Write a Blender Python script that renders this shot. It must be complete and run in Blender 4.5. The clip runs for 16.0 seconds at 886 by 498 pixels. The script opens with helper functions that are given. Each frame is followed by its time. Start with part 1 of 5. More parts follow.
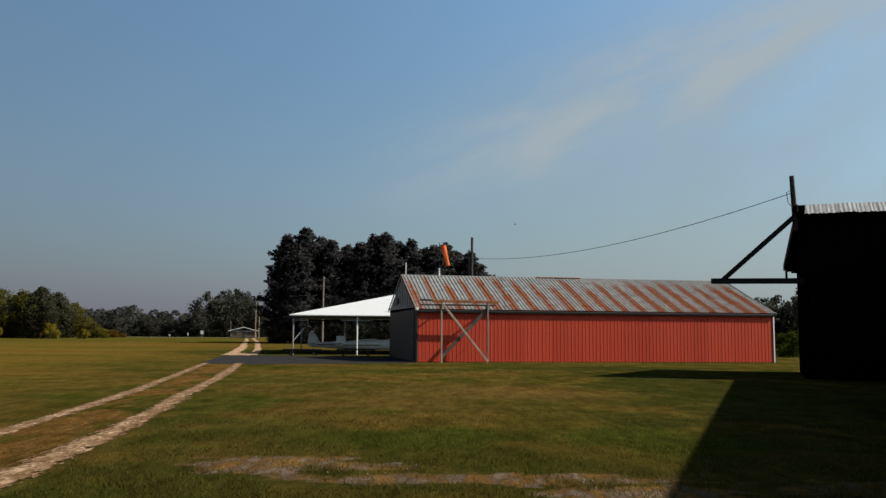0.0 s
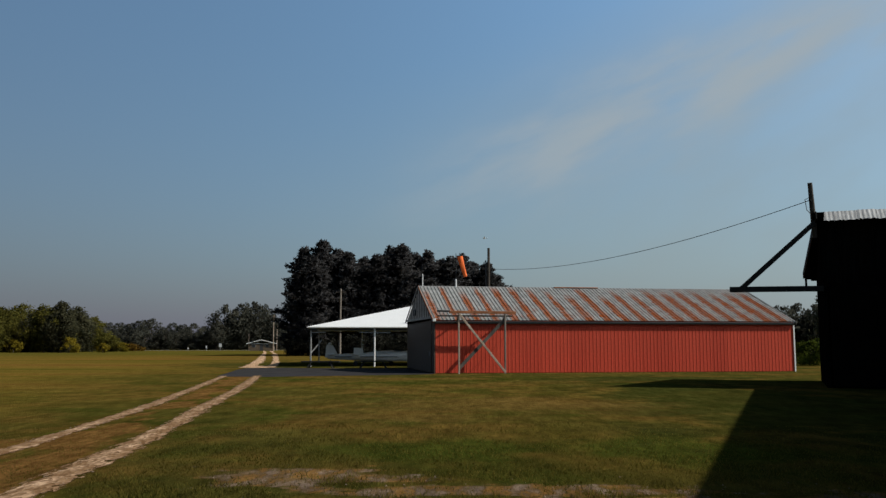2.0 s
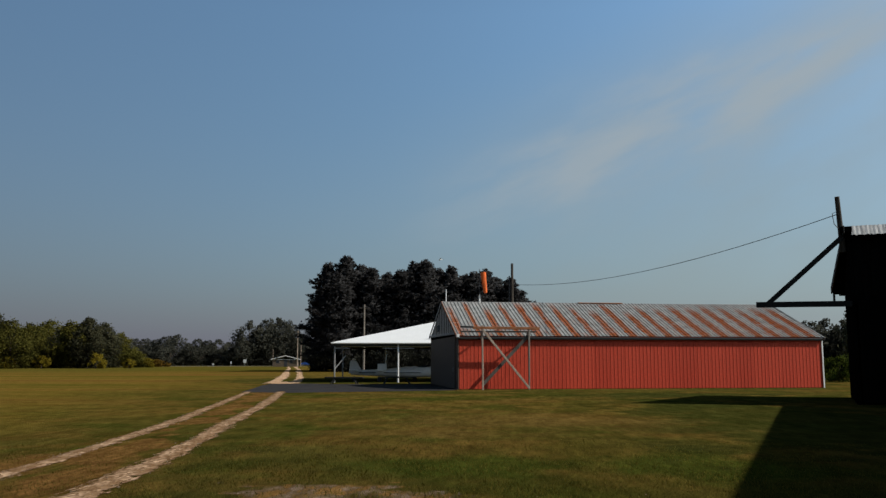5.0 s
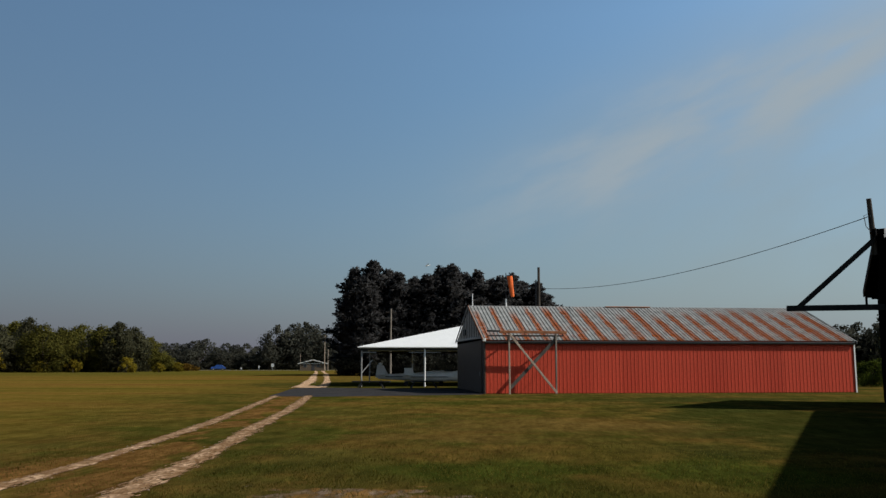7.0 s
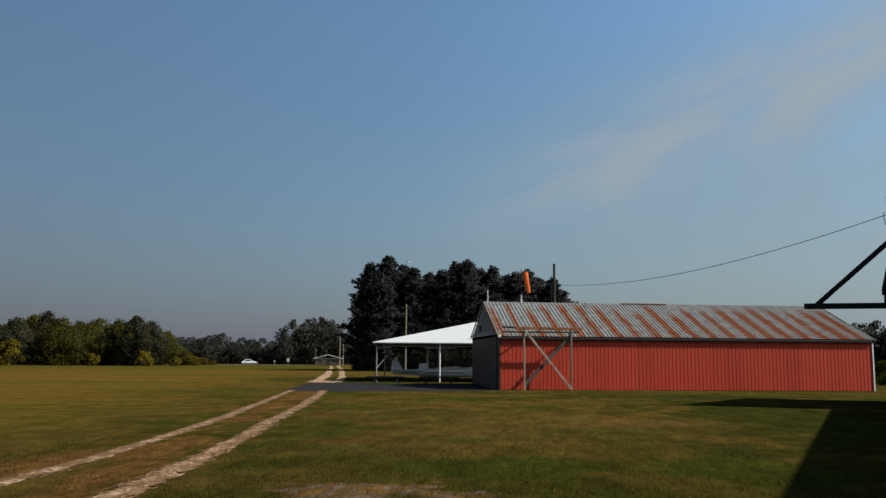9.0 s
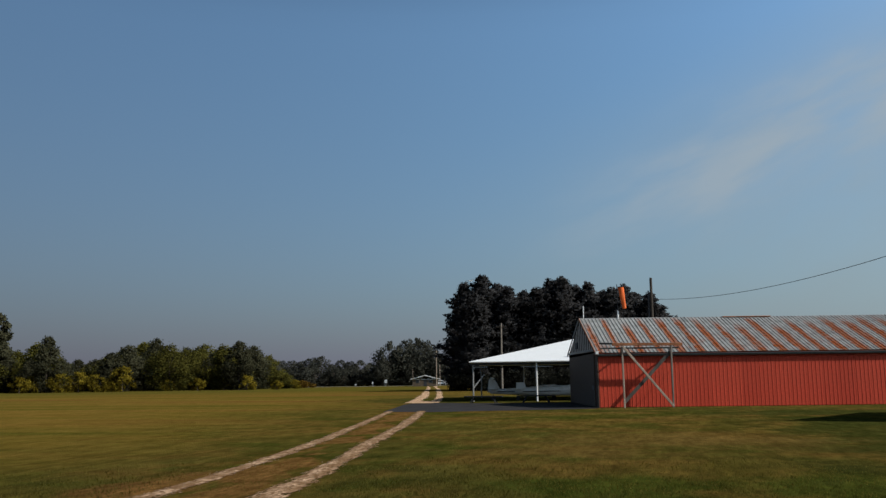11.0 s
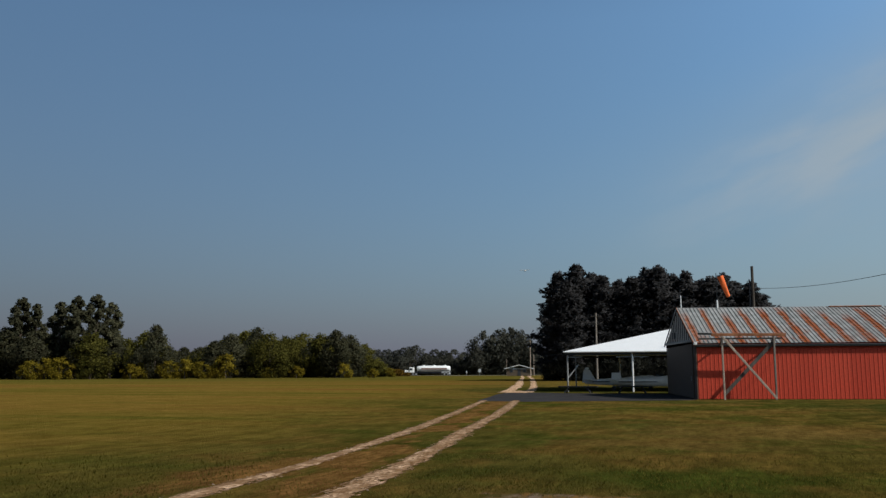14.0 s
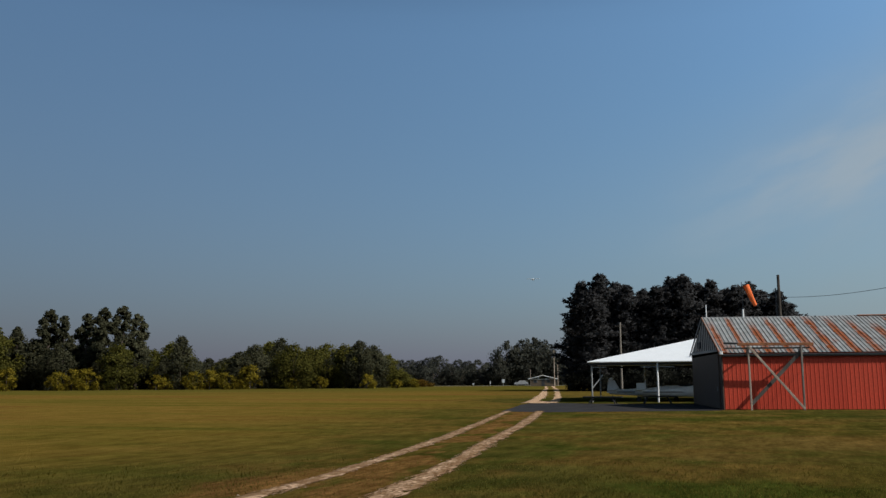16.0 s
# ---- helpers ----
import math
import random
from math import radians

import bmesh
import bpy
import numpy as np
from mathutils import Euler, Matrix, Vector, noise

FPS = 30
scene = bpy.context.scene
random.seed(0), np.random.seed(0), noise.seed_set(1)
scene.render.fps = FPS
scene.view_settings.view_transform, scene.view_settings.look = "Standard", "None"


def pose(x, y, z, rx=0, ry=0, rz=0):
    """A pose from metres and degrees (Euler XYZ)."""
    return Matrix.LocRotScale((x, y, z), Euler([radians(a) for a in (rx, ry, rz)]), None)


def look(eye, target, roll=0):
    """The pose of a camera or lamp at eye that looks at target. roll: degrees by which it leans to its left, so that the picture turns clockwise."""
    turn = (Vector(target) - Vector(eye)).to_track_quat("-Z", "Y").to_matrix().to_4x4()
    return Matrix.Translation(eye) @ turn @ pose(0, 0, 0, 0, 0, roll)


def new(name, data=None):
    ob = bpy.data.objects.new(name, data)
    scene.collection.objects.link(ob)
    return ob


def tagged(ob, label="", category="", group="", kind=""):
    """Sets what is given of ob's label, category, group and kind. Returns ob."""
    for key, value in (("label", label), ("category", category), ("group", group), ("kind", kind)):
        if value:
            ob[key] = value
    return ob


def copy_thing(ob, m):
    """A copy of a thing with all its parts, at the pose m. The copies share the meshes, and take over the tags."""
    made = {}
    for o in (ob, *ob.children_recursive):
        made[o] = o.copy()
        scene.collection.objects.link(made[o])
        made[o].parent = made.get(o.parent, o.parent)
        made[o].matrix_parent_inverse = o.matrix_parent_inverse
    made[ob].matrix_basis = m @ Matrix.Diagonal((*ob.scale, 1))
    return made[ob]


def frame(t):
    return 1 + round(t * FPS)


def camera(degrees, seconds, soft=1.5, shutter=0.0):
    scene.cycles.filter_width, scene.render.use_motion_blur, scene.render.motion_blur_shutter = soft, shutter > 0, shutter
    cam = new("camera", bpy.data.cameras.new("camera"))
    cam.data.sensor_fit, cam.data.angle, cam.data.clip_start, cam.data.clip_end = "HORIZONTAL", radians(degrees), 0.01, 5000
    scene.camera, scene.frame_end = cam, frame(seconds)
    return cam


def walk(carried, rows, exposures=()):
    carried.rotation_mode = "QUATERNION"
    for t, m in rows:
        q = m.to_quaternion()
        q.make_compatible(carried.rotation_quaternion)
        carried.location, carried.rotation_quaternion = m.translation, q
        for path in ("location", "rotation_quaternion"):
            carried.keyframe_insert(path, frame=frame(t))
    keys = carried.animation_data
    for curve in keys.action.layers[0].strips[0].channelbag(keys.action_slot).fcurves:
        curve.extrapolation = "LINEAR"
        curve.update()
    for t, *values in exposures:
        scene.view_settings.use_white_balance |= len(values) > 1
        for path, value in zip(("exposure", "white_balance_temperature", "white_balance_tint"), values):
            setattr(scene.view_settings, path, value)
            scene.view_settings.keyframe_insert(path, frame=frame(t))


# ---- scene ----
# ---- camera and its walk ----
EYE = (0.0, 0.0, 1.6)
cam = camera(53.9, 16.0, soft=1.4)
TURNS = [(0.0, 95.58, -0.42, -0.04), (0.5, 96.12, -0.15, -0.23), (1.0, 96.26, -0.39, 0.39), (1.5, 96.47, -0.70, -0.12),
         (2.0, 96.30, 0.03, 1.10), (2.5, 96.78, -0.20, 1.26), (3.0, 96.97, -0.17, 1.26), (3.5, 97.03, -0.12, 1.74),
         (4.0, 97.06, -0.05, 2.02), (4.2, 97.21, 0.17, 2.02), (6.5, 97.44, -0.44, 4.16), (7.0, 97.60, 0.00, 4.38),
         (7.5, 97.27, -0.09, 4.33), (8.0, 97.27, -0.37, 4.60), (8.5, 97.39, -0.39, 4.67), (8.7, 97.32, -0.46, 4.88),
         (10.8, 98.15, 1.39, 10.41), (11.0, 98.59, 0.70, 11.64), (11.5, 97.99, 0.56, 13.20), (12.0, 98.08, -0.03, 13.52),
         (12.5, 98.64, -0.45, 15.88), (13.0, 98.61, -0.56, 16.62), (13.5, 98.09, 0.69, 17.61), (14.0, 97.95, 0.22, 17.74),
         (14.5, 97.94, -0.28, 18.69), (15.0, 98.35, -0.04, 19.22), (15.5, 98.66, 0.13, 19.33), (16.0, 98.63, 0.32, 19.27)]
walk(cam, [(t, pose(*EYE, a, b, c)) for t, a, b, c in TURNS],
     exposures=[(0.0, 0.0, 6500, 10), (1.0, -0.15, 6370, 10), (8.7, -0.16, 6280, 10), (10.8, -0.14, 6090, 10), (16.0, -0.15, 6070, 10)])

# ---- world and sun ----
SUN_ELEV, SUN_AZ = 40.0, 101.0           # azimuth clockwise from +y
SKY_TO_SUN, SKY_UP, SKY_BASE = 1.0, 1.95, 0.28   # stops
SKY_TINT, HAZE, CIRRUS = (0.84, 1.0, 0.985), (2.80, 2.82, 3.76, 1), 0.85
world = bpy.data.worlds.new("world")
scene.world = world
world.use_nodes = True


def build_sky():
    nt = world.node_tree
    nt.nodes.clear()
    N, L = nt.nodes.new, nt.links.new
    out, bg, sky = N("ShaderNodeOutputWorld"), N("ShaderNodeBackground"), N("ShaderNodeTexSky")
    sky.sky_type, sky.sun_disc = "NISHITA", False
    sky.sun_elevation, sky.sun_rotation = radians(SUN_ELEV), radians(SUN_AZ)
    sky.air_density, sky.dust_density, sky.ozone_density, sky.altitude = 1.0, 1.6, 1.5, 200
    bg.inputs["Strength"].default_value = 0.075
    tc, sep = N("ShaderNodeTexCoord"), N("ShaderNodeSeparateXYZ")
    L(tc.outputs["Generated"], sep.inputs[0])

    def calc(op, *args):
        n = N("ShaderNodeMath")
        n.operation = op
        for q, v in enumerate(args):
            if isinstance(v, bpy.types.NodeSocket):
                L(v, n.inputs[q])
            else:
                n.inputs[q].default_value = v
        return n.outputs[0]

    X, Y, Z = sep.outputs
    # hazy air: brighter towards the sun and overhead, duller along the horizon
    gain = calc("POWER", 2.0, calc("ADD", calc("MULTIPLY", X, SKY_TO_SUN), calc("MULTIPLY_ADD", calc("MINIMUM", calc("MAXIMUM", Z, 0.0), 0.38), SKY_UP, calc("MULTIPLY_ADD", calc("MAXIMUM", calc("SUBTRACT", Z, 0.4), 0.0), -4.0, SKY_BASE))))
    tint = N("ShaderNodeVectorMath")
    tint.operation = "MULTIPLY"
    tint.inputs[1].default_value = SKY_TINT
    L(sky.outputs[0], tint.inputs[0])
    lit = N("ShaderNodeVectorMath")
    lit.operation = "SCALE"
    L(tint.outputs[0], lit.inputs[0]), L(gain, lit.inputs["Scale"])
    # grey-blue haze layer low over the fields
    haze = N("ShaderNodeMix")
    haze.data_type = "RGBA"
    thick = calc("MULTIPLY_ADD", calc("MAXIMUM", calc("MULTIPLY", X, -1.0), 0.0), -0.13, -0.095)   # deeper away from the sun
    lay = calc("MULTIPLY", calc("POWER", 2.718, calc("DIVIDE", calc("MAXIMUM", Z, 0.0), thick)), 0.9)
    hz = N("ShaderNodeCombineXYZ")
    for q, slope in enumerate((0.90, 1.12, 1.08)):
        L(calc("MULTIPLY", HAZE[q], calc("POWER", 2.0, calc("MULTIPLY_ADD", X, slope, 0.01))), hz.inputs[q])
    L(lay, haze.inputs["Factor"]), L(lit.outputs[0], haze.inputs["A"]), L(hz.outputs[0], haze.inputs["B"])
    # one long wisp of cirrus that climbs to the right
    az = calc("MULTIPLY", calc("ARCTAN2", calc("MULTIPLY", X, -1.0), Y), 57.296)
    el = calc("MULTIPLY", calc("ARCSINE", Z), 57.296)
    along = calc("SUBTRACT", 4.0, az)
    across = calc("SUBTRACT", el, calc("MULTIPLY_ADD", along, 0.34, 9.8))

    def cloud_noise(ka, kb, detail, rough):
        cv = N("ShaderNodeCombineXYZ")
        L(calc("MULTIPLY", along, ka), cv.inputs[0]), L(calc("MULTIPLY", across, kb), cv.inputs[1])
        n = N("ShaderNodeTexNoise")
        n.inputs["Scale"].default_value, n.inputs["Detail"].default_value, n.inputs["Roughness"].default_value = 1.3, detail, rough
        L(cv.outputs[0], n.inputs["Vector"])
        return n.outputs["Fac"]

    def smooth(v, lo, hi):
        n = N("ShaderNodeMapRange")
        n.interpolation_type = "SMOOTHSTEP"
        n.inputs["From Min"].default_value, n.inputs["From Max"].default_value = lo, hi
        L(v, n.inputs["Value"])
        return n.outputs[0]

    def blend(k, under, colour):
        n = N("ShaderNodeMix")
        n.data_type = "RGBA"
        n.inputs["B"].default_value = colour
        L(k, n.inputs["Factor"]), L(under, n.inputs["A"])
        return n.outputs["Result"]

    slow, fibre = cloud_noise(0.10, 0.20, 5, 0.5), cloud_noise(0.10, 0.36, 5, 0.5)
    # a wide thin veil, then the wisp itself with its fibres
    veil = calc("MULTIPLY", calc("MULTIPLY", smooth(along, -14.0, 24.0), smooth(across, 9.0, 0.0)), calc("MULTIPLY_ADD", slow, 0.5, 0.16))
    air = blend(veil, haze.outputs["Result"], (4.25, 4.8, 4.65, 1))
    wob = calc("MULTIPLY_ADD", slow, 7.0, calc("SUBTRACT", across, 3.5))
    core = calc("POWER", 2.718, calc("MULTIPLY", calc("MULTIPLY", wob, wob), -0.15))
    ends = calc("MULTIPLY", smooth(along, -4.0, 15.0), smooth(along, 46.0, 24.0))
    k = calc("MULTIPLY", calc("MULTIPLY", core, ends), calc("MULTIPLY", smooth(fibre, 0.22, 0.68), CIRRUS))
    final = blend(k, air, (5.15, 5.9, 6.3, 1))
    L(final, bg.inputs["Color"]), L(bg.outputs[0], out.inputs[0])


build_sky()
sun = new("sun", bpy.data.lights.new("sun", "SUN"))
sun.data.energy, sun.data.angle, sun.data.color = 5.0, radians(0.6), (1.0, 0.93, 0.82)
_e, _a = radians(SUN_ELEV), radians(SUN_AZ)
sun.matrix_world = look((math.sin(_a) * math.cos(_e) * 80, math.cos(_a) * math.cos(_e) * 80, math.sin(_e) * 80), (0, 0, 0))


# ---- materials ----
class Nodes:
    """Short-hand for a node tree: new nodes, links and the usual patterns."""

    def __init__(self, name, rough=0.8, metal=0.0, spec=0.3):
        self.mat = bpy.data.materials.new(name)
        self.mat.use_nodes = True
        self.nt = self.mat.node_tree
        self.bsdf = self.nt.nodes["Principled BSDF"]
        self.bsdf.inputs["Roughness"].default_value = rough
        self.bsdf.inputs["Metallic"].default_value = metal
        self.bsdf.inputs["Specular IOR Level"].default_value = spec
        self.tc = self.nt.nodes.new("ShaderNodeTexCoord")

    def add(self, kind, **ins):
        n = self.nt.nodes.new("ShaderNode" + kind)
        for k, v in ins.items():
            self.put(n, k, v)
        return n

    def put(self, n, k, v):
        sock = n.inputs[int(k[1:])] if k[0] == "i" and k[1:].isdigit() else n.inputs[k]
        if isinstance(v, bpy.types.NodeSocket):
            self.nt.links.new(v, sock)
        else:
            sock.default_value = v

    def vec(self, scale=(1, 1, 1), space="Object", rot=(0, 0, 0)):
        m = self.add("Mapping", Vector=self.tc.outputs[space])
        m.inputs["Scale"].default_value = scale
        m.inputs["Rotation"].default_value = rot
        return m.outputs[0]

    def noise(self, scale, detail=4, rough=0.55, vec=None):
        return self.add("TexNoise", Vector=vec or self.tc.outputs["Object"], Scale=scale, Detail=detail, Roughness=rough).outputs["Fac"]

    def ramp(self, fac, *stops):
        n = self.add("ValToRGB", Fac=fac)
        cr = n.color_ramp
        while len(cr.elements) < len(stops):
            cr.elements.new(0.5)
        for e, (p, c) in zip(cr.elements, stops):
            e.position = p
            e.color = (c, c, c, 1) if isinstance(c, (int, float)) else (*c, 1)
        return n.outputs[0]

    def mix(self, fac, a, b, how="MIX"):
        n = self.add("Mix")
        n.data_type, n.blend_type = "RGBA", how
        for k, v in (("Factor", fac), ("A", a), ("B", b)):
            s = [q for q in n.inputs if q.name == k and (q.type == "RGBA" or k == "Factor")][0 if k != "Factor" else 0]
            if isinstance(v, bpy.types.NodeSocket):
                self.nt.links.new(v, s)
            else:
                s.default_value = v if isinstance(v, (int, float)) else (*v, 1)
        return [o for o in n.outputs if o.type == "RGBA"][0]

    def math(self, op, a, b=0.0, c=0.0):
        n = self.add("Math")
        n.operation = op
        for i, v in enumerate((a, b, c)):
            if isinstance(v, bpy.types.NodeSocket):
                self.nt.links.new(v, n.inputs[i])
            else:
                n.inputs[i].default_value = v
        return n.outputs[0]

    def rand(self):
        return self.add("ObjectInfo").outputs["Random"]

    def island(self):
        return self.add("NewGeometry").outputs["Random Per Island"]

    def done(self, color=None, rough=None, bump=None, dist=0.02, strength=0.5):
        if color is not None:
            self.put(self.bsdf, "Base Color", color if isinstance(color, bpy.types.NodeSocket) else (*color, 1))
        if rough is not None:
            self.put(self.bsdf, "Roughness", rough)
        if bump is not None:
            b = self.add("Bump", Height=bump, Strength=strength, Distance=dist)
            self.nt.links.new(b.outputs[0], self.bsdf.inputs["Normal"])
        return self.mat


def plain(name, col, rough=0.7, metal=0.0, vary=0.25, scale=3.0, spec=0.3):
    """A surface of one colour with stains at two scales."""
    m = Nodes(name, rough, metal, spec)
    lo = tuple(c * (1 - vary) for c in col)
    hi = tuple(min(1, c * (1 + vary)) for c in col)
    big = m.ramp(m.noise(scale, 5), (0.3, lo), (0.7, hi))
    fine = m.ramp(m.noise(scale * 11, 3), (0.3, 0.8), (0.7, 1.0))
    return m.done(m.mix(1.0, big, fine, "MULTIPLY"), bump=m.noise(scale * 14, 3), dist=0.004)


def grass_ground():
    """Mown grass: green and straw patches, worn soil along the track and a bare stony strip."""
    m = Nodes("grass_ground", 1.0, spec=0.0)
    P = m.add("SeparateXYZ", Vector=m.tc.outputs["Object"])
    X, Y = P.outputs["X"], P.outputs["Y"]
    big = m.noise(0.04, 4, 0.55, m.vec((0.8, 1.2, 1)))
    band = m.noise(0.16, 6, 0.65, m.vec((0.6, 0.7, 1)))
    mid = m.noise(0.5, 6, 0.65, m.vec((0.9, 0.45, 1)))
    fine = m.noise(5.0, 8, 0.75, m.vec((1.4, 0.35, 1)))
    green = m.ramp(mid, (0.3, GREEN_A), (0.7, GREEN_B))
    dry = m.ramp(mid, (0.3, STRAW_A), (0.72, STRAW_B))
    f = m.math("ADD", m.math("MULTIPLY", big, 0.55), m.math("MULTIPLY", band, 0.45))
    # straw shows more on the open field, green beside the hangars
    f = m.math("ADD", f, m.ramp(m.math("MULTIPLY_ADD", X, -0.015, 0.5), (0.6, 0.02), (1.0, 0.22)))
    col = m.mix(m.ramp(f, (0.45, 0.0), (0.68, 1.0)), green, dry)
    mott = m.noise(0.22, 7, 0.66)
    # the open field lies more even than the trodden ground by the hangars
    even = m.ramp(m.math("MULTIPLY_ADD", X, 0.02, 1.0), (0.45, 0.35), (0.85, 1.0))
    col = m.mix(m.math("MULTIPLY", even, m.ramp(mott, (0.47, 0.0), (0.58, 0.7))), col, (0.135, 0.079, 0.019))
    col = m.mix(m.math("MULTIPLY", even, m.ramp(m.noise(0.28, 7, 0.66, m.vec((1.1, 0.9, 1), rot=(0, 0, 1.0))), (0.50, 0.0), (0.62, 0.75))), col, (0.042, 0.053, 0.008))
    patch = m.noise(0.9, 7, 0.7)
    # the open field: ripe gold-green sward, russet bands, greener towards its far edge
    field = m.ramp(mid, (0.3, (0.142, 0.094, 0.016)), (0.7, (0.196, 0.122, 0.024)))
    russet = m.noise(0.05, 5, 0.6, m.vec((0.35, 1.6, 1), rot=(0, 0, 0.12)))
    field = m.mix(m.ramp(russet, (0.52, 0.0), (0.60, 0.75)), field, (0.150, 0.066, 0.018))
    field = m.mix(m.ramp(russet, (0.38, 0.75), (0.49, 0.0)), field, (0.066, 0.072, 0.010))
    away = m.math("SQRT", m.math("ADD", m.math("MULTIPLY", X, X), m.math("MULTIPLY", Y, Y)))
    field = m.mix(m.ramp(m.math("MULTIPLY", away, 0.004), (0.48, 0.0), (0.66, 0.7)), field, (0.075, 0.078, 0.012))
    lie = m.math("MULTIPLY_ADD", m.math("SUBTRACT", big, 0.5), 0.5, m.math("MULTIPLY", m.math("MULTIPLY_ADD", Y, 0.163, X), -0.05))
    col = m.mix(m.ramp(lie, (0.28, 0.0), (0.75, 0.85)), col, field)

    # shaped patches: lush green by the shade, dry straw before the hangar
    def gone(cx, cy, rx, ry):
        u = m.math("DIVIDE", m.math("SUBTRACT", X, cx), rx)
        w = m.math("DIVIDE", m.math("SUBTRACT", Y, cy), ry)
        return m.math("SQRT", m.math("ADD", m.math("MULTIPLY", u, u), m.math("MULTIPLY", w, w)))
    rag = m.math("MULTIPLY", m.math("SUBTRACT", m.noise(0.45, 7, 0.7), 0.5), 3.0)
    lush = m.math("MINIMUM", gone(3.4, 13.6, 2.6, 2.4), gone(0.0, 14.0, 2.2, 1.6))
    col = m.mix(m.ramp(m.math("ADD", lush, rag), (0.5, 0.8), (1.3, 0.0)), col, m.ramp(fine, (0.3, (0.030, 0.046, 0.006)), (0.7, (0.062, 0.080, 0.011))))
    straw = m.math("MINIMUM", gone(1.5, 24.0, 4.5, 4.0), gone(-1.5, 20.0, 3.2, 1.6))
    # greener grass by hangars and shelter, darkened with some of their shade
    shade_green = m.math("MINIMUM", gone(8.2, 25.0, 5.2, 15.0), m.math("MINIMUM", gone(9.0, 42.0, 7.0, 4.0), gone(-12.0, 76.0, 13.0, 14.0)))
    col = m.mix(m.ramp(m.math("ADD", shade_green, rag), (0.6, 0.8), (1.6, 0.0)), col, m.ramp(mid, (0.3, (0.032, 0.038, 0.008)), (0.7, (0.054, 0.058, 0.013))))
    col = m.mix(m.ramp(m.math("ADD", straw, rag), (0.4, 0.65), (1.3, 0.0)), col, m.ramp(mid, (0.3, (0.12, 0.072, 0.018)), (0.7, (0.19, 0.115, 0.032))))
    # worn brown verge of the track
    off = m.math("ABSOLUTE", m.math("ADD", m.math("MULTIPLY_ADD", Y, 0.163, 3.87), X))
    verge = m.ramp(m.math("MULTIPLY_ADD", m.noise(0.8, 5, 0.6, m.vec((1, 0.5, 1))), -5.0, m.math("ADD", off, 2.95)), (0.6, 0.85), (1.9, 0.0))
    verge = m.math("MULTIPLY", verge, m.math("LESS_THAN", Y, 45.0))
    col = m.mix(verge, col, m.ramp(fine, (0.3, (0.105, 0.052, 0.015)), (0.7, (0.23, 0.118, 0.036))))
    spread = m.ramp(m.math("ADD", gone(-7.4, 12.5, 0.9, 3.2), rag), (0.5, 0.75), (1.3, 0.0))
    col = m.mix(spread, col, m.ramp(fine, (0.3, (0.11, 0.05, 0.014)), (0.7, (0.25, 0.125, 0.04))))
    # bare stony patches across the foreground
    strip = m.math("MINIMUM", gone(-2.0, 10.9, 1.3, 0.8), gone(0.5, 9.9, 2.6, 0.42))
    strip = m.math("MINIMUM", strip, m.math("MINIMUM", gone(2.1, 9.1, 1.3, 0.5), gone(5.6, 9.4, 2.6, 0.7)))
    stony = m.math("SUBTRACT", m.noise(1.3, 8, 0.72, m.vec((0.8, 1.4, 1))), 0.5)
    bare = m.ramp(m.math("MULTIPLY_ADD", stony, 6.0, strip), (0.5, 0.9), (0.85, 0.0))
    soil = m.ramp(m.noise(2.8, 7, 0.68, m.vec((1.3, 0.5, 1))), (0.36, (0.05, 0.030, 0.014)), (0.44, (0.31, 0.155, 0.044)), (0.51, (0.095, 0.076, 0.066)), (0.6, (0.27, 0.232, 0.222)))
    col = m.mix(bare, col, soil)
    dryrim = m.ramp(m.math("MULTIPLY_ADD", stony, 3.0, strip), (0.8, 0.8), (1.7, 0.0))
    col = m.mix(dryrim, col, m.mix(0.35, (0.20, 0.115, 0.036), soil))
    col = m.mix(1.0, col, m.ramp(fine, (0.27, 0.6), (0.72, 1.22)), "MULTIPLY")
    col = m.mix(1.0, col, m.ramp(patch, (0.3, 0.78), (0.7, 1.15)), "MULTIPLY")
    blade = m.noise(3.2, 5, 0.7, m.vec((1.1, 0.22, 1)))
    col = m.mix(even, col, m.ramp(blade, (0.32, 0.76), (0.68, 1.22)), "MULTIPLY")
    tuft = m.noise(1.3, 6, 0.65, m.vec((1.0, 0.4, 1)))
    col = m.mix(even, col, m.ramp(tuft, (0.32, 0.70), (0.68, 1.22)), "MULTIPLY")
    return m.done(col, bump=m.noise(7.0, 8, 0.8), dist=0.06, strength=0.9)


GREEN_A, GREEN_B = (0.046, 0.048, 0.009), (0.080, 0.070, 0.015)
STRAW_A, STRAW_B = (0.130, 0.088, 0.015), (0.175, 0.110, 0.024)


def leafy(name, dark, light, rough=0.75, through_leaf=0.4):
    """Leaves of uneven tone that let part of the light through."""
    m = Nodes(name, rough, spec=0.04)
    r = m.ramp(m.island(), (0.0, dark), (1.0, light))
    o = m.ramp(m.rand(), (0.0, 0.8), (1.0, 1.2))
    broad = m.ramp(m.noise(0.35, 3), (0.35, 0.75), (0.65, 1.15))
    col = m.mix(1.0, m.mix(1.0, r, o, "MULTIPLY"), broad, "MULTIPLY")
    mat = m.done(col)
    tr = m.add("BsdfTranslucent", Color=col)
    mx = m.add("MixShader", i0=through_leaf, i1=m.bsdf.outputs[0], i2=tr.outputs[0])
    m.nt.links.new(mx.outputs[0], m.nt.nodes["Material Output"].inputs["Surface"])
    return mat


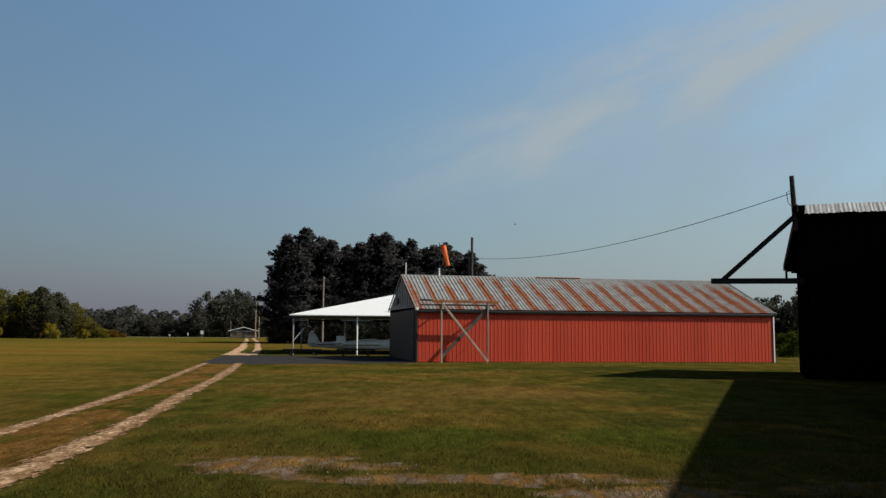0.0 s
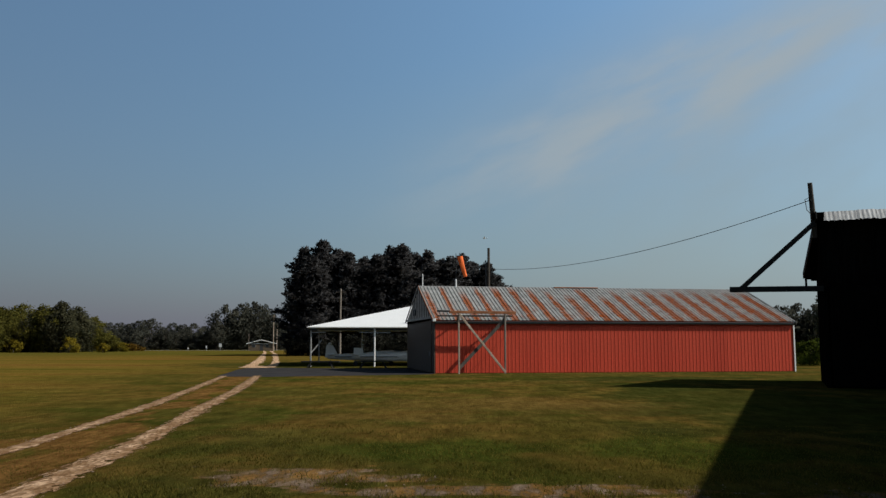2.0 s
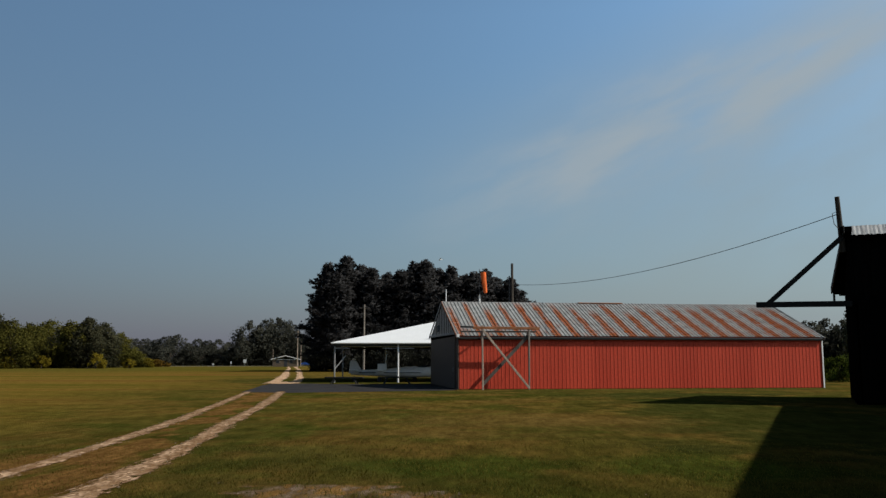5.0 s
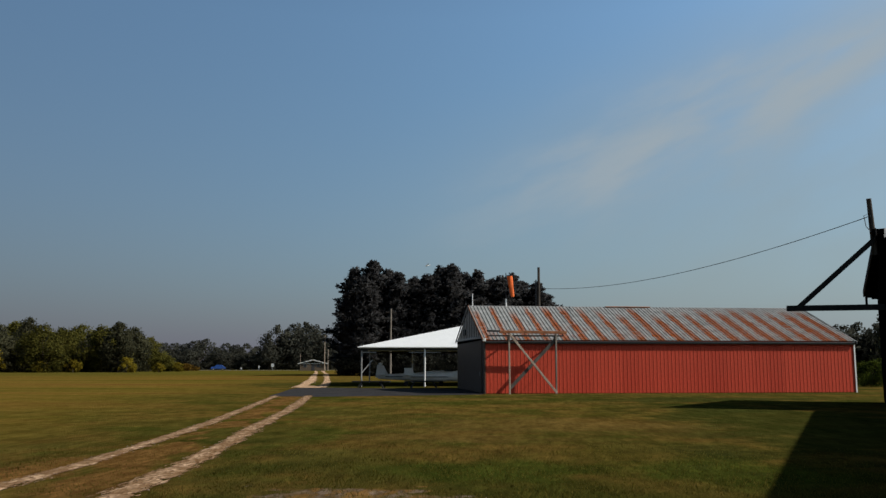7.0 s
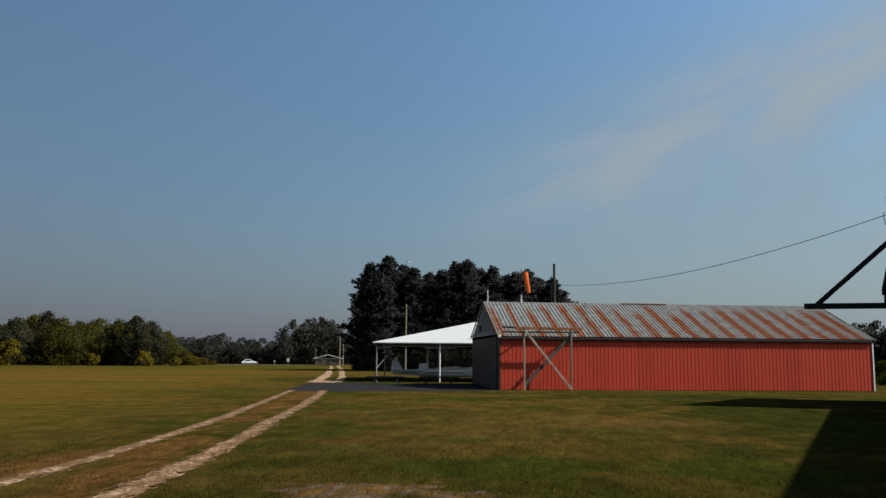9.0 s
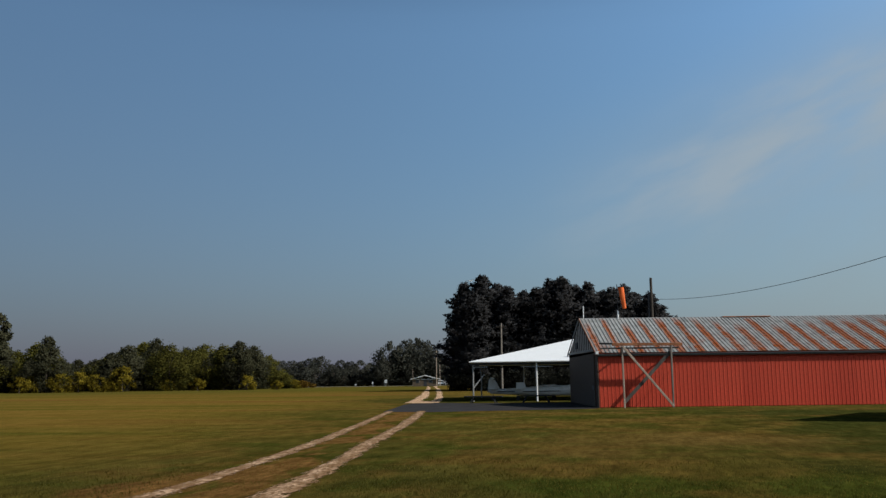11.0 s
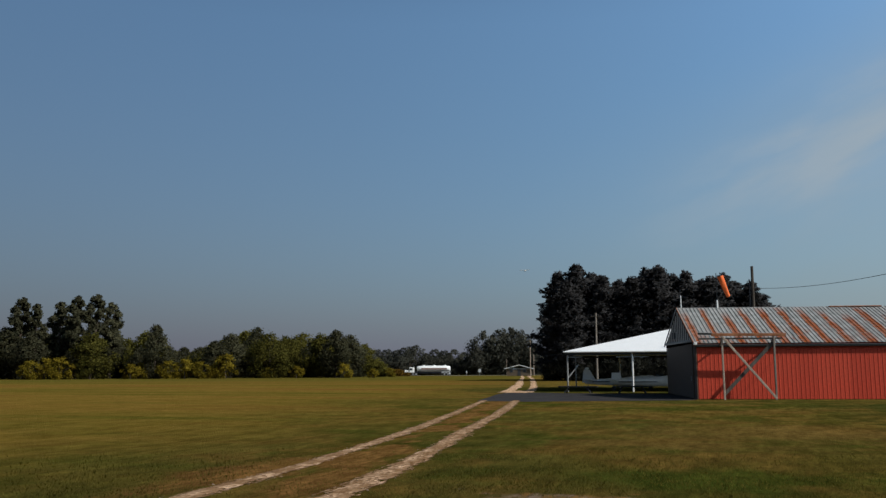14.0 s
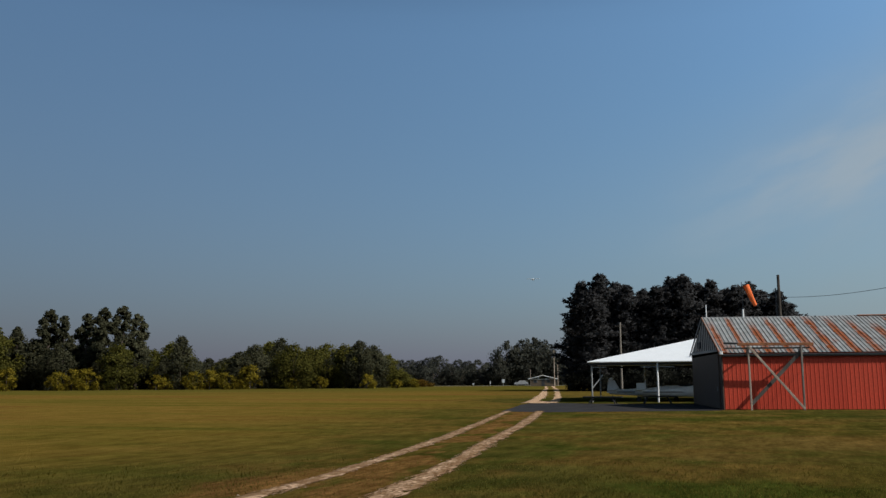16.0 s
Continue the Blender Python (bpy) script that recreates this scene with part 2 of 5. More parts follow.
def roof_metal():
    """Galvanised sheet with rust that runs down one lap of each width."""
    m = Nodes("rusty_galvanised_sheet", 0.65, 0.0, 0.08)
    rnd = m.rand()
    shift = m.add("CombineXYZ", X=m.math("MULTIPLY", rnd, 37.0), Y=m.math("MULTIPLY", rnd, 91.0)).outputs[0]
    vec = m.add("VectorMath", i0=m.tc.outputs["Object"], i1=shift).outputs[0]
    mp = m.add("Mapping", Vector=vec)
    mp.inputs["Scale"].default_value = (6.0, 0.7, 1)
    streak = m.noise(1.0, 6, 0.65, mp.outputs[0])
    mp2 = m.add("Mapping", Vector=vec)
    mp2.inputs["Scale"].default_value = (1.6, 7.0, 1)
    ladder = m.noise(1.0, 4, 0.6, mp2.outputs[0])
    rungs = m.noise(1.0, 3, 0.5, m.add("VectorMath", i0=m.vec((0.8, 13.0, 1)), i1=shift).outputs[0])
    sep = m.add("SeparateXYZ", Vector=m.tc.outputs["Object"])
    along = m.add("SeparateXYZ", Vector=m.add("ObjectInfo").outputs["Location"]).outputs["X"]
    wide = m.math("MULTIPLY_ADD", rnd, 0.20, m.math("MULTIPLY_ADD", along, 0.012, 0.34))
    edge = m.math("ADD", m.math("MULTIPLY", m.math("SUBTRACT", streak, 0.5), 0.55), m.math("MULTIPLY_ADD", m.math("SUBTRACT", rungs, 0.5), 0.50, sep.outputs["X"]))
    lane = m.math("MULTIPLY", m.ramp(edge, (0.10, 0.0), (0.16, 1.0)), m.ramp(m.math("SUBTRACT", edge, wide), (0.0, 1.0), (0.10, 0.0)))
    up = m.math("MULTIPLY_ADD", m.math("SUBTRACT", ladder, 0.5), 0.5, m.math("DIVIDE", sep.outputs["Y"], 6.8))
    reach = m.math("MULTIPLY_ADD", m.math("FRACT", m.math("MULTIPLY", rnd, 7.3)), 0.34, 0.60)
    down = m.ramp(m.math("MULTIPLY_ADD", m.math("SUBTRACT", reach, up), 2.4, 0.5), (0.2, 0.05), (0.75, 1.0))
    k = m.math("MULTIPLY", m.math("MULTIPLY", lane, down), m.ramp(rungs, (0.34, 0.35), (0.5, 1.0)))
    spill = m.math("MULTIPLY", m.ramp(streak, (0.51, 0.0), (0.64, 0.8)), m.ramp(up, (0.0, 1.0), (0.62, 0.08)))
    k = m.math("MAXIMUM", k, spill)
    rust = m.ramp(m.noise(5.0, 6, 0.7, vec), (0.3, (0.080, 0.016, 0.002)), (0.7, (0.36, 0.085, 0.010)))
    zinc = m.ramp(m.noise(1.6, 5, 0.6, vec), (0.3, (0.19, 0.195, 0.19)), (0.7, (0.34, 0.345, 0.335)))
    zinc = m.mix(1.0, zinc, m.ramp(streak, (0.3, 0.72), (0.7, 1.1)), "MULTIPLY")
    return m.done(m.mix(k, zinc, rust), bump=m.noise(20, 4), dist=0.003)


def painted_metal():
    m = Nodes("red_painted_sheet", 0.65, 0.0, 0.12)
    rnd = m.rand()
    base = m.ramp(rnd, (0.0, (0.43, 0.050, 0.026)), (1.0, (0.50, 0.062, 0.032)))
    run = m.noise(1.0, 6, 0.6, m.vec((7, 7, 0.5)))
    fade = m.noise(0.5, 4)
    col = m.mix(1.0, base, m.ramp(run, (0.3, 0.82), (0.7, 1.08)), "MULTIPLY")
    col = m.mix(m.ramp(fade, (0.45, 0.0), (0.75, 0.35)), col, (0.36, 0.075, 0.045))
    return m.done(col, bump=m.noise(24, 3), dist=0.002)


def wood(name, a, b, rough=0.85, spec=0.2):
    m = Nodes(name, rough, spec=spec)
    g = m.noise(1.0, 7, 0.6, m.vec((14, 14, 1.2)))
    g2 = m.noise(2.0, 4)
    col = m.mix(1.0, m.ramp(g, (0.3, a), (0.7, b)), m.ramp(g2, (0.3, 0.75), (0.7, 1.1)), "MULTIPLY")
    return m.done(col, bump=g, dist=0.006)


def gravel_mat(name, soil, edge, pale=1.0):
    """Limestone chips trodden into soil; they thin out towards the sides of the rut."""
    m = Nodes(name, 1.0, spec=0.0)
    v = m.add("TexVoronoi", Vector=m.vec((1.0, 0.45, 1)), Scale=20.0)
    chip = m.add("SeparateXYZ", Vector=v.outputs["Color"]).outputs["X"]
    st = m.ramp(chip, (0.0, (0.12 * pale, 0.066 * pale, 0.034 * pale)), (1.0, (0.50 * pale, 0.34 * pale, 0.215 * pale)))
    side = m.math("ABSOLUTE", m.math("MULTIPLY_ADD", m.add("SeparateXYZ", Vector=m.tc.outputs["UV"]).outputs["X"], 2.0, -1.0))
    dirt = m.ramp(m.math("MULTIPLY_ADD", side, 0.12, m.noise(3.0, 4, 0.6, m.vec((1.0, 0.45, 1)))), (0.42, 0.0), (0.57, soil))
    col = m.mix(dirt, st, (0.15, 0.082, 0.036))
    mat = m.done(col, bump=v.outputs["Distance"], dist=0.02, strength=0.7)
    loose = m.math("ADD", m.math("MULTIPLY", m.math("SUBTRACT", m.noise(2.4, 9, 0.78, m.vec((2.6, 0.5, 1))), 0.5), edge), m.math("MULTIPLY", m.math("SUBTRACT", chip, 0.5), 0.25))
    m.put(m.bsdf, "Alpha", m.ramp(m.math("ADD", loose, m.math("SUBTRACT", 1.12, side)), (0.44, 0.0), (0.54, 1.0)))
    return mat


def asphalt_mat():
    m = Nodes("old_asphalt", 1.0, spec=0.02)
    c = m.ramp(m.noise(0.8, 6, 0.65), (0.3, (0.028, 0.027, 0.028)), (0.7, (0.053, 0.050, 0.049)))
    c = m.mix(1.0, c, m.ramp(m.noise(40, 3), (0.3, 0.7), (0.7, 1.1)), "MULTIPLY")
    return m.done(c, bump=m.noise(60, 3), dist=0.006)


M_GROUND = grass_ground()
M_GRAVEL, M_CLEANGRAVEL, M_ASPHALT = gravel_mat("limestone_gravel", 0.75, 2.8, 1.12), gravel_mat("clean_gravel", 0.1, 1.2, 1.45), asphalt_mat()
M_PALEROAD = plain("worn_concrete_road", (0.24, 0.225, 0.20), 0.9, vary=0.15, scale=0.6)
M_ROOF, M_RED = roof_metal(), painted_metal()
M_GREYWALL = plain("grey_sheet", (0.085, 0.054, 0.036), 0.7, vary=0.12)
M_ZINC = plain("weathered_zinc", (0.27, 0.27, 0.265), 0.55, 0.1)
M_WHITE = plain("white_paint", (0.78, 0.78, 0.76), 0.5, vary=0.06)
M_GLIDER = plain("dull_white_gelcoat", (0.64, 0.62, 0.59), 0.4, vary=0.08)
M_PALEPOLE = wood("pale_weathered_pole", (0.25, 0.195, 0.15), (0.42, 0.335, 0.265))
M_WHITEROOF = plain("white_roof_sheet", (0.86, 0.86, 0.84), 0.4, vary=0.03, scale=1.2)
M_PALEBOARD = plain("pale_flaking_boards", (0.62, 0.56, 0.49), 0.8, vary=0.25)
M_TIMBER = wood("weathered_timber", (0.12, 0.10, 0.08), (0.27, 0.235, 0.20))
M_GREYTIMBER = wood("grey_weathered_timber", (0.055, 0.046, 0.04), (0.12, 0.10, 0.085))
M_DARKBEAM = wood("blackish_timber", (0.012, 0.011, 0.010), (0.028, 0.026, 0.023))
M_RUSTYRAIL = plain("rusty_rail", (0.29, 0.115, 0.05), 0.8, vary=0.35)
# board colour taken down to near black, the hangars' deep shade put into it
M_DARKWOOD = wood("shade_black_boards", (0.003, 0.0027, 0.0024), (0.008, 0.007, 0.006), 1.0, 0.0)
M_DARKSTEEL = plain("dark_steel", (0.035, 0.035, 0.038), 0.6)
M_POLE = wood("creosoted_pole", (0.035, 0.028, 0.022), (0.09, 0.075, 0.06))
M_BARK = wood("bark", (0.035, 0.026, 0.020), (0.085, 0.065, 0.050))
M_ORANGE = plain("orange_nylon", (0.85, 0.16, 0.03), 0.7, vary=0.1)
M_TYRE = plain("rubber", (0.02, 0.02, 0.02), 0.9)
M_GLASS = plain("dark_glass", (0.02, 0.025, 0.03), 0.1, spec=0.6)
# needle colour is lifted to stand in for haze over the distance
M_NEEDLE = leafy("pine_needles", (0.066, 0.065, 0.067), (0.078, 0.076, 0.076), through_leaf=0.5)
# near-black leaf colour that holds the shade under the trees
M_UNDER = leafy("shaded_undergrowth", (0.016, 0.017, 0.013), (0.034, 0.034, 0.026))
# the next three leaf colours are lifted likewise, distance haze put into them
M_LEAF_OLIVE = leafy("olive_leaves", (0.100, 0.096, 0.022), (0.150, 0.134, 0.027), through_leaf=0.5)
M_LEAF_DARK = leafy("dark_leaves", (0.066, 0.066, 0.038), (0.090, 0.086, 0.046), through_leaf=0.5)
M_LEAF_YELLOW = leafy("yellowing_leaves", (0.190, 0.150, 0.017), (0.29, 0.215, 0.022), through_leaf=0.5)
M_LEAF_GREEN = leafy("green_weeds", (0.040, 0.058, 0.008), (0.075, 0.095, 0.013))
M_WEED = leafy("orange_weeds", (0.10, 0.06, 0.010), (0.19, 0.105, 0.018))
# greyer and paler leaf colour that carries the far treeline's haze
M_LEAF_HAZED = leafy("haze_greyed_leaves", (0.066, 0.068, 0.054), (0.085, 0.084, 0.064), through_leaf=0.5)
M_BLADE = leafy("grass_blades", (0.066, 0.068, 0.011), (0.165, 0.130, 0.026), through_leaf=0.5)
M_STONE = plain("pale_stone", (0.24, 0.18, 0.125), 0.9)
M_CABLE = plain("black_cable", (0.02, 0.02, 0.02), 0.6)
M_HOUSE = plain("tan_siding", (0.105, 0.076, 0.050), 0.8)
M_SHINGLE = plain("grey_shingle", (0.16, 0.16, 0.165), 0.9)
M_BLUE = plain("blue_paint", (0.02, 0.06, 0.22), 0.35)


# ---- mesh helpers ----
def mesh_of(bm, name, mat, smooth=False):
    me = bpy.data.meshes.new(name)
    bm.normal_update()
    bm.to_mesh(me)
    bm.free()
    me.materials.append(mat)
    if smooth:
        me.shade_smooth()
    return me


def part(name, bm, material, parent, label="", smooth=False):
    ob = new(name, mesh_of(bm, name, material, smooth))
    ob.parent = parent
    return tagged(ob, label)


def part_shared(name, me, parent, m=None, label=""):
    ob = new(name, me)
    ob.parent = parent
    if m is not None:
        ob.matrix_basis = m
    return tagged(ob, label)


def thing(name, m, label, category, group="", kind=""):
    ob = new(name)
    ob.matrix_basis = m
    return tagged(ob, label, category, group, kind)


def box(x0, x1, y0, y1, z0, z1, bevel=0.0, bm=None):
    bm = bm or bmesh.new()
    vs = [bm.verts.new((x, y, z)) for z in (z0, z1) for y in (y0, y1) for x in (x0, x1)]
    fs = [bm.faces.new([vs[i] for i in q]) for q in ((0, 2, 3, 1), (4, 5, 7, 6), (0, 1, 5, 4), (2, 6, 7, 3), (0, 4, 6, 2), (1, 3, 7, 5))]
    if bevel:
        es = {e for f in fs for e in f.edges}
        bmesh.ops.bevel(bm, geom=list(es), offset=bevel, segments=1, affect="EDGES")
    return bm


def beam(a, b, w, h, bm=None, bevel=0.01):
    """A squared bar from a to b, w wide and h high."""
    a, b = Vector(a), Vector(b)
    d = (b - a).normalized()
    up = Vector((0, 0, 1)) if abs(d.z) < 0.95 else Vector((0, 1, 0))
    s = d.cross(up).normalized()
    u = s.cross(d).normalized()
    bm = bm or bmesh.new()
    vs = [bm.verts.new(p + s * (w / 2 * i) + u * (h / 2 * j)) for p in (a, b) for i, j in ((-1, -1), (1, -1), (1, 1), (-1, 1))]
    fs = [bm.faces.new([vs[i] for i in q]) for q in ((3, 2, 1, 0), (4, 5, 6, 7), (0, 1, 5, 4), (1, 2, 6, 5), (2, 3, 7, 6), (3, 0, 4, 7))]
    if bevel:
        bmesh.ops.bevel(bm, geom=list({e for f in fs for e in f.edges}), offset=min(bevel, w / 5, h / 5), segments=1, affect="EDGES")
    return bm


def tube(pts, radii, sides=8, bm=None, caps=True):
    """A round bar along the points."""
    bm = bm or bmesh.new()
    pts = [Vector(p) for p in pts]
    if not hasattr(radii, "__len__"):
        radii = [radii] * len(pts)
    rings = []
    for i, p in enumerate(pts):
        d = (pts[min(i + 1, len(pts) - 1)] - pts[max(i - 1, 0)]).normalized()
        ref = Vector((0, 0, 1)) if abs(d.z) < 0.9 else Vector((1, 0, 0))
        s = d.cross(ref).normalized()
        u = s.cross(d)
        rings.append([bm.verts.new(p + (s * math.cos(a) + u * math.sin(a)) * radii[i]) for a in (2 * math.pi * k / sides for k in range(sides))])
    for r0, r1 in zip(rings, rings[1:]):
        for k in range(sides):
            bm.faces.new((r0[k], r0[(k + 1) % sides], r1[(k + 1) % sides], r1[k]))
    if caps:
        bm.faces.new(rings[0][::-1])
        bm.faces.new(rings[-1])
    return bm


def quads_mesh(name, centres, us, vs, mat, normals=None):
    """Many small four-sided leaves in one mesh: centres and half axes, n x 3 each; normals round each clump off."""
    n = len(centres)
    co = np.stack([centres - us - vs, centres + us - vs * 0.6, centres + us * 0.8 + vs, centres - us * 0.7 + vs * 0.8], 1).reshape(-1, 3)
    me = bpy.data.meshes.new(name)
    me.vertices.add(4 * n), me.loops.add(4 * n), me.polygons.add(n)
    me.vertices.foreach_set("co", co.astype(np.float32).ravel())
    me.loops.foreach_set("vertex_index", np.arange(4 * n, dtype=np.int32))
    me.polygons.foreach_set("loop_start", np.arange(0, 4 * n, 4, dtype=np.int32))
    me.polygons.foreach_set("loop_total", np.full(n, 4, dtype=np.int32))
    me.update(calc_edges=True)
    if normals is not None:
        me.normals_split_custom_set_from_vertices(np.repeat(normals, 4, axis=0).astype(float).tolist())
    me.materials.append(mat)
    return me


def polar(az, d, z=0.0):
    """A place by its bearing (degrees to the left of +y) and distance from the walk's stand."""
    return Vector((-d * math.sin(radians(az)), d * math.cos(radians(az)), z))


def height_at(el, d):
    return EYE[2] + d * math.tan(radians(el))


RNG = np.random.default_rng(7)


# ---- ground, apron, track, road ----
def sheet(name, outline, z, mat, label, category, kind="structure"):
    bm = bmesh.new()
    f = bm.faces.new([bm.verts.new((x, y, z)) for x, y in outline])
    if f.normal.z < 0:
        f.normal_flip()
    ob = new(name, mesh_of(bm, name, mat))
    return tagged(ob, label, category, kind=kind)


def build_ground():
    bm = bmesh.new()
    n = 60
    xs = np.sign(np.linspace(-1, 1, n)) * np.abs(np.linspace(-1, 1, n)) ** 3 * 3000
    grid = [[bm.verts.new((x, y, 0.0)) for x in xs] for y in xs]
    for j in range(n - 1):
        for i in range(n - 1):
            bm.faces.new((grid[j][i], grid[j][i + 1], grid[j + 1][i + 1], grid[j + 1][i]))
    ob = new("ground", mesh_of(bm, "ground", M_GROUND))
    tagged(ob, "mown airfield grass with dry yellow and green patches", "grass field", kind="structure")


def ribbon(name, centre, width, z, mat, label, category, ragged=0.12, step=0.35, seed=1):
    """A strip along a line of places with a ragged edge, slightly crowned."""
    rg = np.random.default_rng(seed)
    pts = []
    for a, b in zip(centre, centre[1:]):
        a, b = np.array(a, float)[:2], np.array(b, float)[:2]
        k = max(1, int(np.linalg.norm(b - a) / step))
        pts += [a + (b - a) * i / k for i in range(k)]
    pts = np.array(pts + [np.array(centre[-1], float)[:2]])
    for _ in range(int(4 / step)):
        pts[1:-1] = (pts[:-2] + 2 * pts[1:-1] + pts[2:]) / 4
    d = np.gradient(pts, axis=0)
    d /= np.linalg.norm(d, axis=1)[:, None]
    nrm = np.stack([-d[:, 1], d[:, 0]], 1)
    bm = bmesh.new()
    rows = []
    wob = rg.normal(0, 1, (len(pts), 2))
    slow = [np.convolve(rg.normal(0, 1, len(pts) + 20), np.ones(21) / 4.6, "valid") for _ in (0, 1)]
    for i, (p, q) in enumerate(zip(pts, nrm)):
        w = width if not callable(width) else width(p)
        l = w / 2 + ragged * (0.15 * wob[i, 0] + 0.8 * slow[0][i])
        r = w / 2 + ragged * (0.15 * wob[i, 1] + 0.8 * slow[1][i])
        rows.append([bm.verts.new((*(p + q * e), z + up)) for e, up in ((l * 1.5, 0), (l * 0.75, 0.008), (l * 0.35, 0.014), (-r * 0.35, 0.014), (-r * 0.75, 0.008), (-r * 1.5, 0))])
    uv = bm.loops.layers.uv.new("across")
    cross = (0.0, 0.25, 0.38, 0.62, 0.75, 1.0)
    for a, b in zip(rows, rows[1:]):
        for k in range(5):
            f = bm.faces.new((a[k], a[k + 1], b[k + 1], b[k]))
            for lp, u in zip(f.loops, (cross[k], cross[k + 1], cross[k + 1], cross[k])):
                lp[uv].uv = (u, 0.0)
    me = mesh_of(bm, name, mat)
    ob = new(name, me)
    return tagged(ob, label, category, kind="structure")


LEFT_RUT = [(-6.2, -40.0), (-6.3, -10.0), (-6.4, 3.0), (-6.68, 10.5), (-6.88, 13.5), (-7.22, 16.2), (-7.85, 20.7), (-8.8, 26.5), (-9.6, 31.0), (-11.8, 43.0), (-12.3, 45.6)]
RIGHT_RUT = [(-4.4, -40.0), (-4.35, -10.0), (-4.4, 2.0), (-4.7, 9.6), (-5.02, 12.0), (-5.27, 14.3), (-6.0, 19.0), (-6.6, 22.5), (-7.25, 26.6), (-7.9, 31.0), (-10.05, 43.0), (-10.6, 45.9)]
LEFT_FAR = [(-15.4, 62.5), (-16.4, 69.0), (-18.6, 80.0), (-22.3, 97.7), (-28.4, 126.0), (-35.0, 156.4), (-42.0, 188.0), (-56, 250)]
RIGHT_FAR = [(-13.6, 63.0), (-14.9, 70.0), (-17.0, 81.0), (-20.6, 97.8), (-26.6, 126.0), (-33.0, 156.3), (-40.2, 188), (-54, 250)]
build_ground()
ribbon("track_left", LEFT_RUT, 0.35, 0.008, M_GRAVEL, "pale gravel wheel rut worn through the grass", "gravel track", 0.02, 0.2, seed=3)
ribbon("track_right", RIGHT_RUT, 0.43, 0.008, M_GRAVEL, "pale gravel wheel rut worn through the grass", "gravel track", 0.025, 0.2, seed=4)
ribbon("track_far_left", LEFT_FAR, 0.72, 0.008, M_CLEANGRAVEL, "pale gravel wheel rut beyond the asphalt apron", "gravel track", 0.12, 1.0, seed=5)
ribbon("track_far_right", RIGHT_FAR, 0.72, 0.008, M_CLEANGRAVEL, "pale gravel wheel rut beyond the asphalt apron", "gravel track", 0.12, 1.0, seed=6)
sheet("apron", [(-12.6, 45.3), (-9.9, 44.6), (-6, 46.4), (-1.7, 48.5), (-1.4, 49.9), (-3.65, 61.8), (-8.2, 61.0), (-12.5, 62.5), (-15.2, 63.5), (-14.7, 58.0), (-13.5, 51.0)], 0.005, M_ASPHALT, "dark asphalt apron beside the red hangar", "asphalt apron")
ribbon("junction", [(-14.4, 61.8), (-15.0, 65.0), (-15.6, 67.6)], 2.1, 0.006, M_CLEANGRAVEL, "pale gravel spread where the track meets the apron", "gravel track", 0.3, 0.5, seed=9)
ribbon("road", [polar(62, 420), polar(40, 345), polar(24, 300), polar(16, 288), polar(8, 296), polar(-8, 320), polar(-40, 460)], 6.5, 0.03, M_PALEROAD, "straight pale country road along the far trees", "road", 0.05, 3.0, seed=8)


# ---- the red hangar ----
SHED_L, SHED_W, SHED_EAVE, SHED_BACK_EAVE, SHED_RIDGE = 22.35, 12.15, 3.05, 3.34, 5.34
SHED_AT = pose(-1.45, 50.0, -0.02, 0, 0, 10.76)


def rib_sheet(width, length, pitch, depth, name, mat, thick=0.004, crown=0.14):
    """A ribbed sheet in its own x-y plane, ribs along y, rising in z."""
    bm = bmesh.new()
    prof = [(0.0, 0.0)]
    n = max(1, round(width / pitch))
    lo, hi = 0.5 - crown, 0.5 - crown * 0.55
    p = width / n
    for i in range(n):
        x = i * p
        prof += [(x + p * lo, 0.0), (x + p * hi, depth), (x + p * (1 - hi), depth), (x + p * (1 - lo), 0.0)]
    prof.append((width, 0.0))
    a = [bm.verts.new((x, 0, z)) for x, z in prof]
    b = [bm.verts.new((x, length, z)) for x, z in prof]
    for i in range(len(prof) - 1):
        bm.faces.new((a[i], a[i + 1], b[i + 1], b[i]))
    c = [bm.verts.new((x, 0, z - thick)) for x, z in prof]
    for i in range(len(prof) - 1):
        bm.faces.new((c[i], c[i + 1], a[i + 1], a[i]))
    return mesh_of(bm, name, mat)


def gable_sheet(W, E, B, R):
    """The triangle behind the upright gable boards."""
    bm = bmesh.new()
    prof = [(0.3, E + 0.02), (W - 0.3, E + 0.02), (W - 0.3, B - 0.02), (W / 2, R - 0.16)]
    a = [bm.verts.new((-0.03, y, z)) for y, z in prof]
    b = [bm.verts.new((-0.004, y, z)) for y, z in prof]
    bm.faces.new(a), bm.faces.new(b[::-1])
    for i in range(4):
        bm.faces.new((a[i], a[(i + 1) % 4], b[(i + 1) % 4], b[i]))
    bmesh.ops.recalc_face_normals(bm, faces=bm.faces)
    return bm


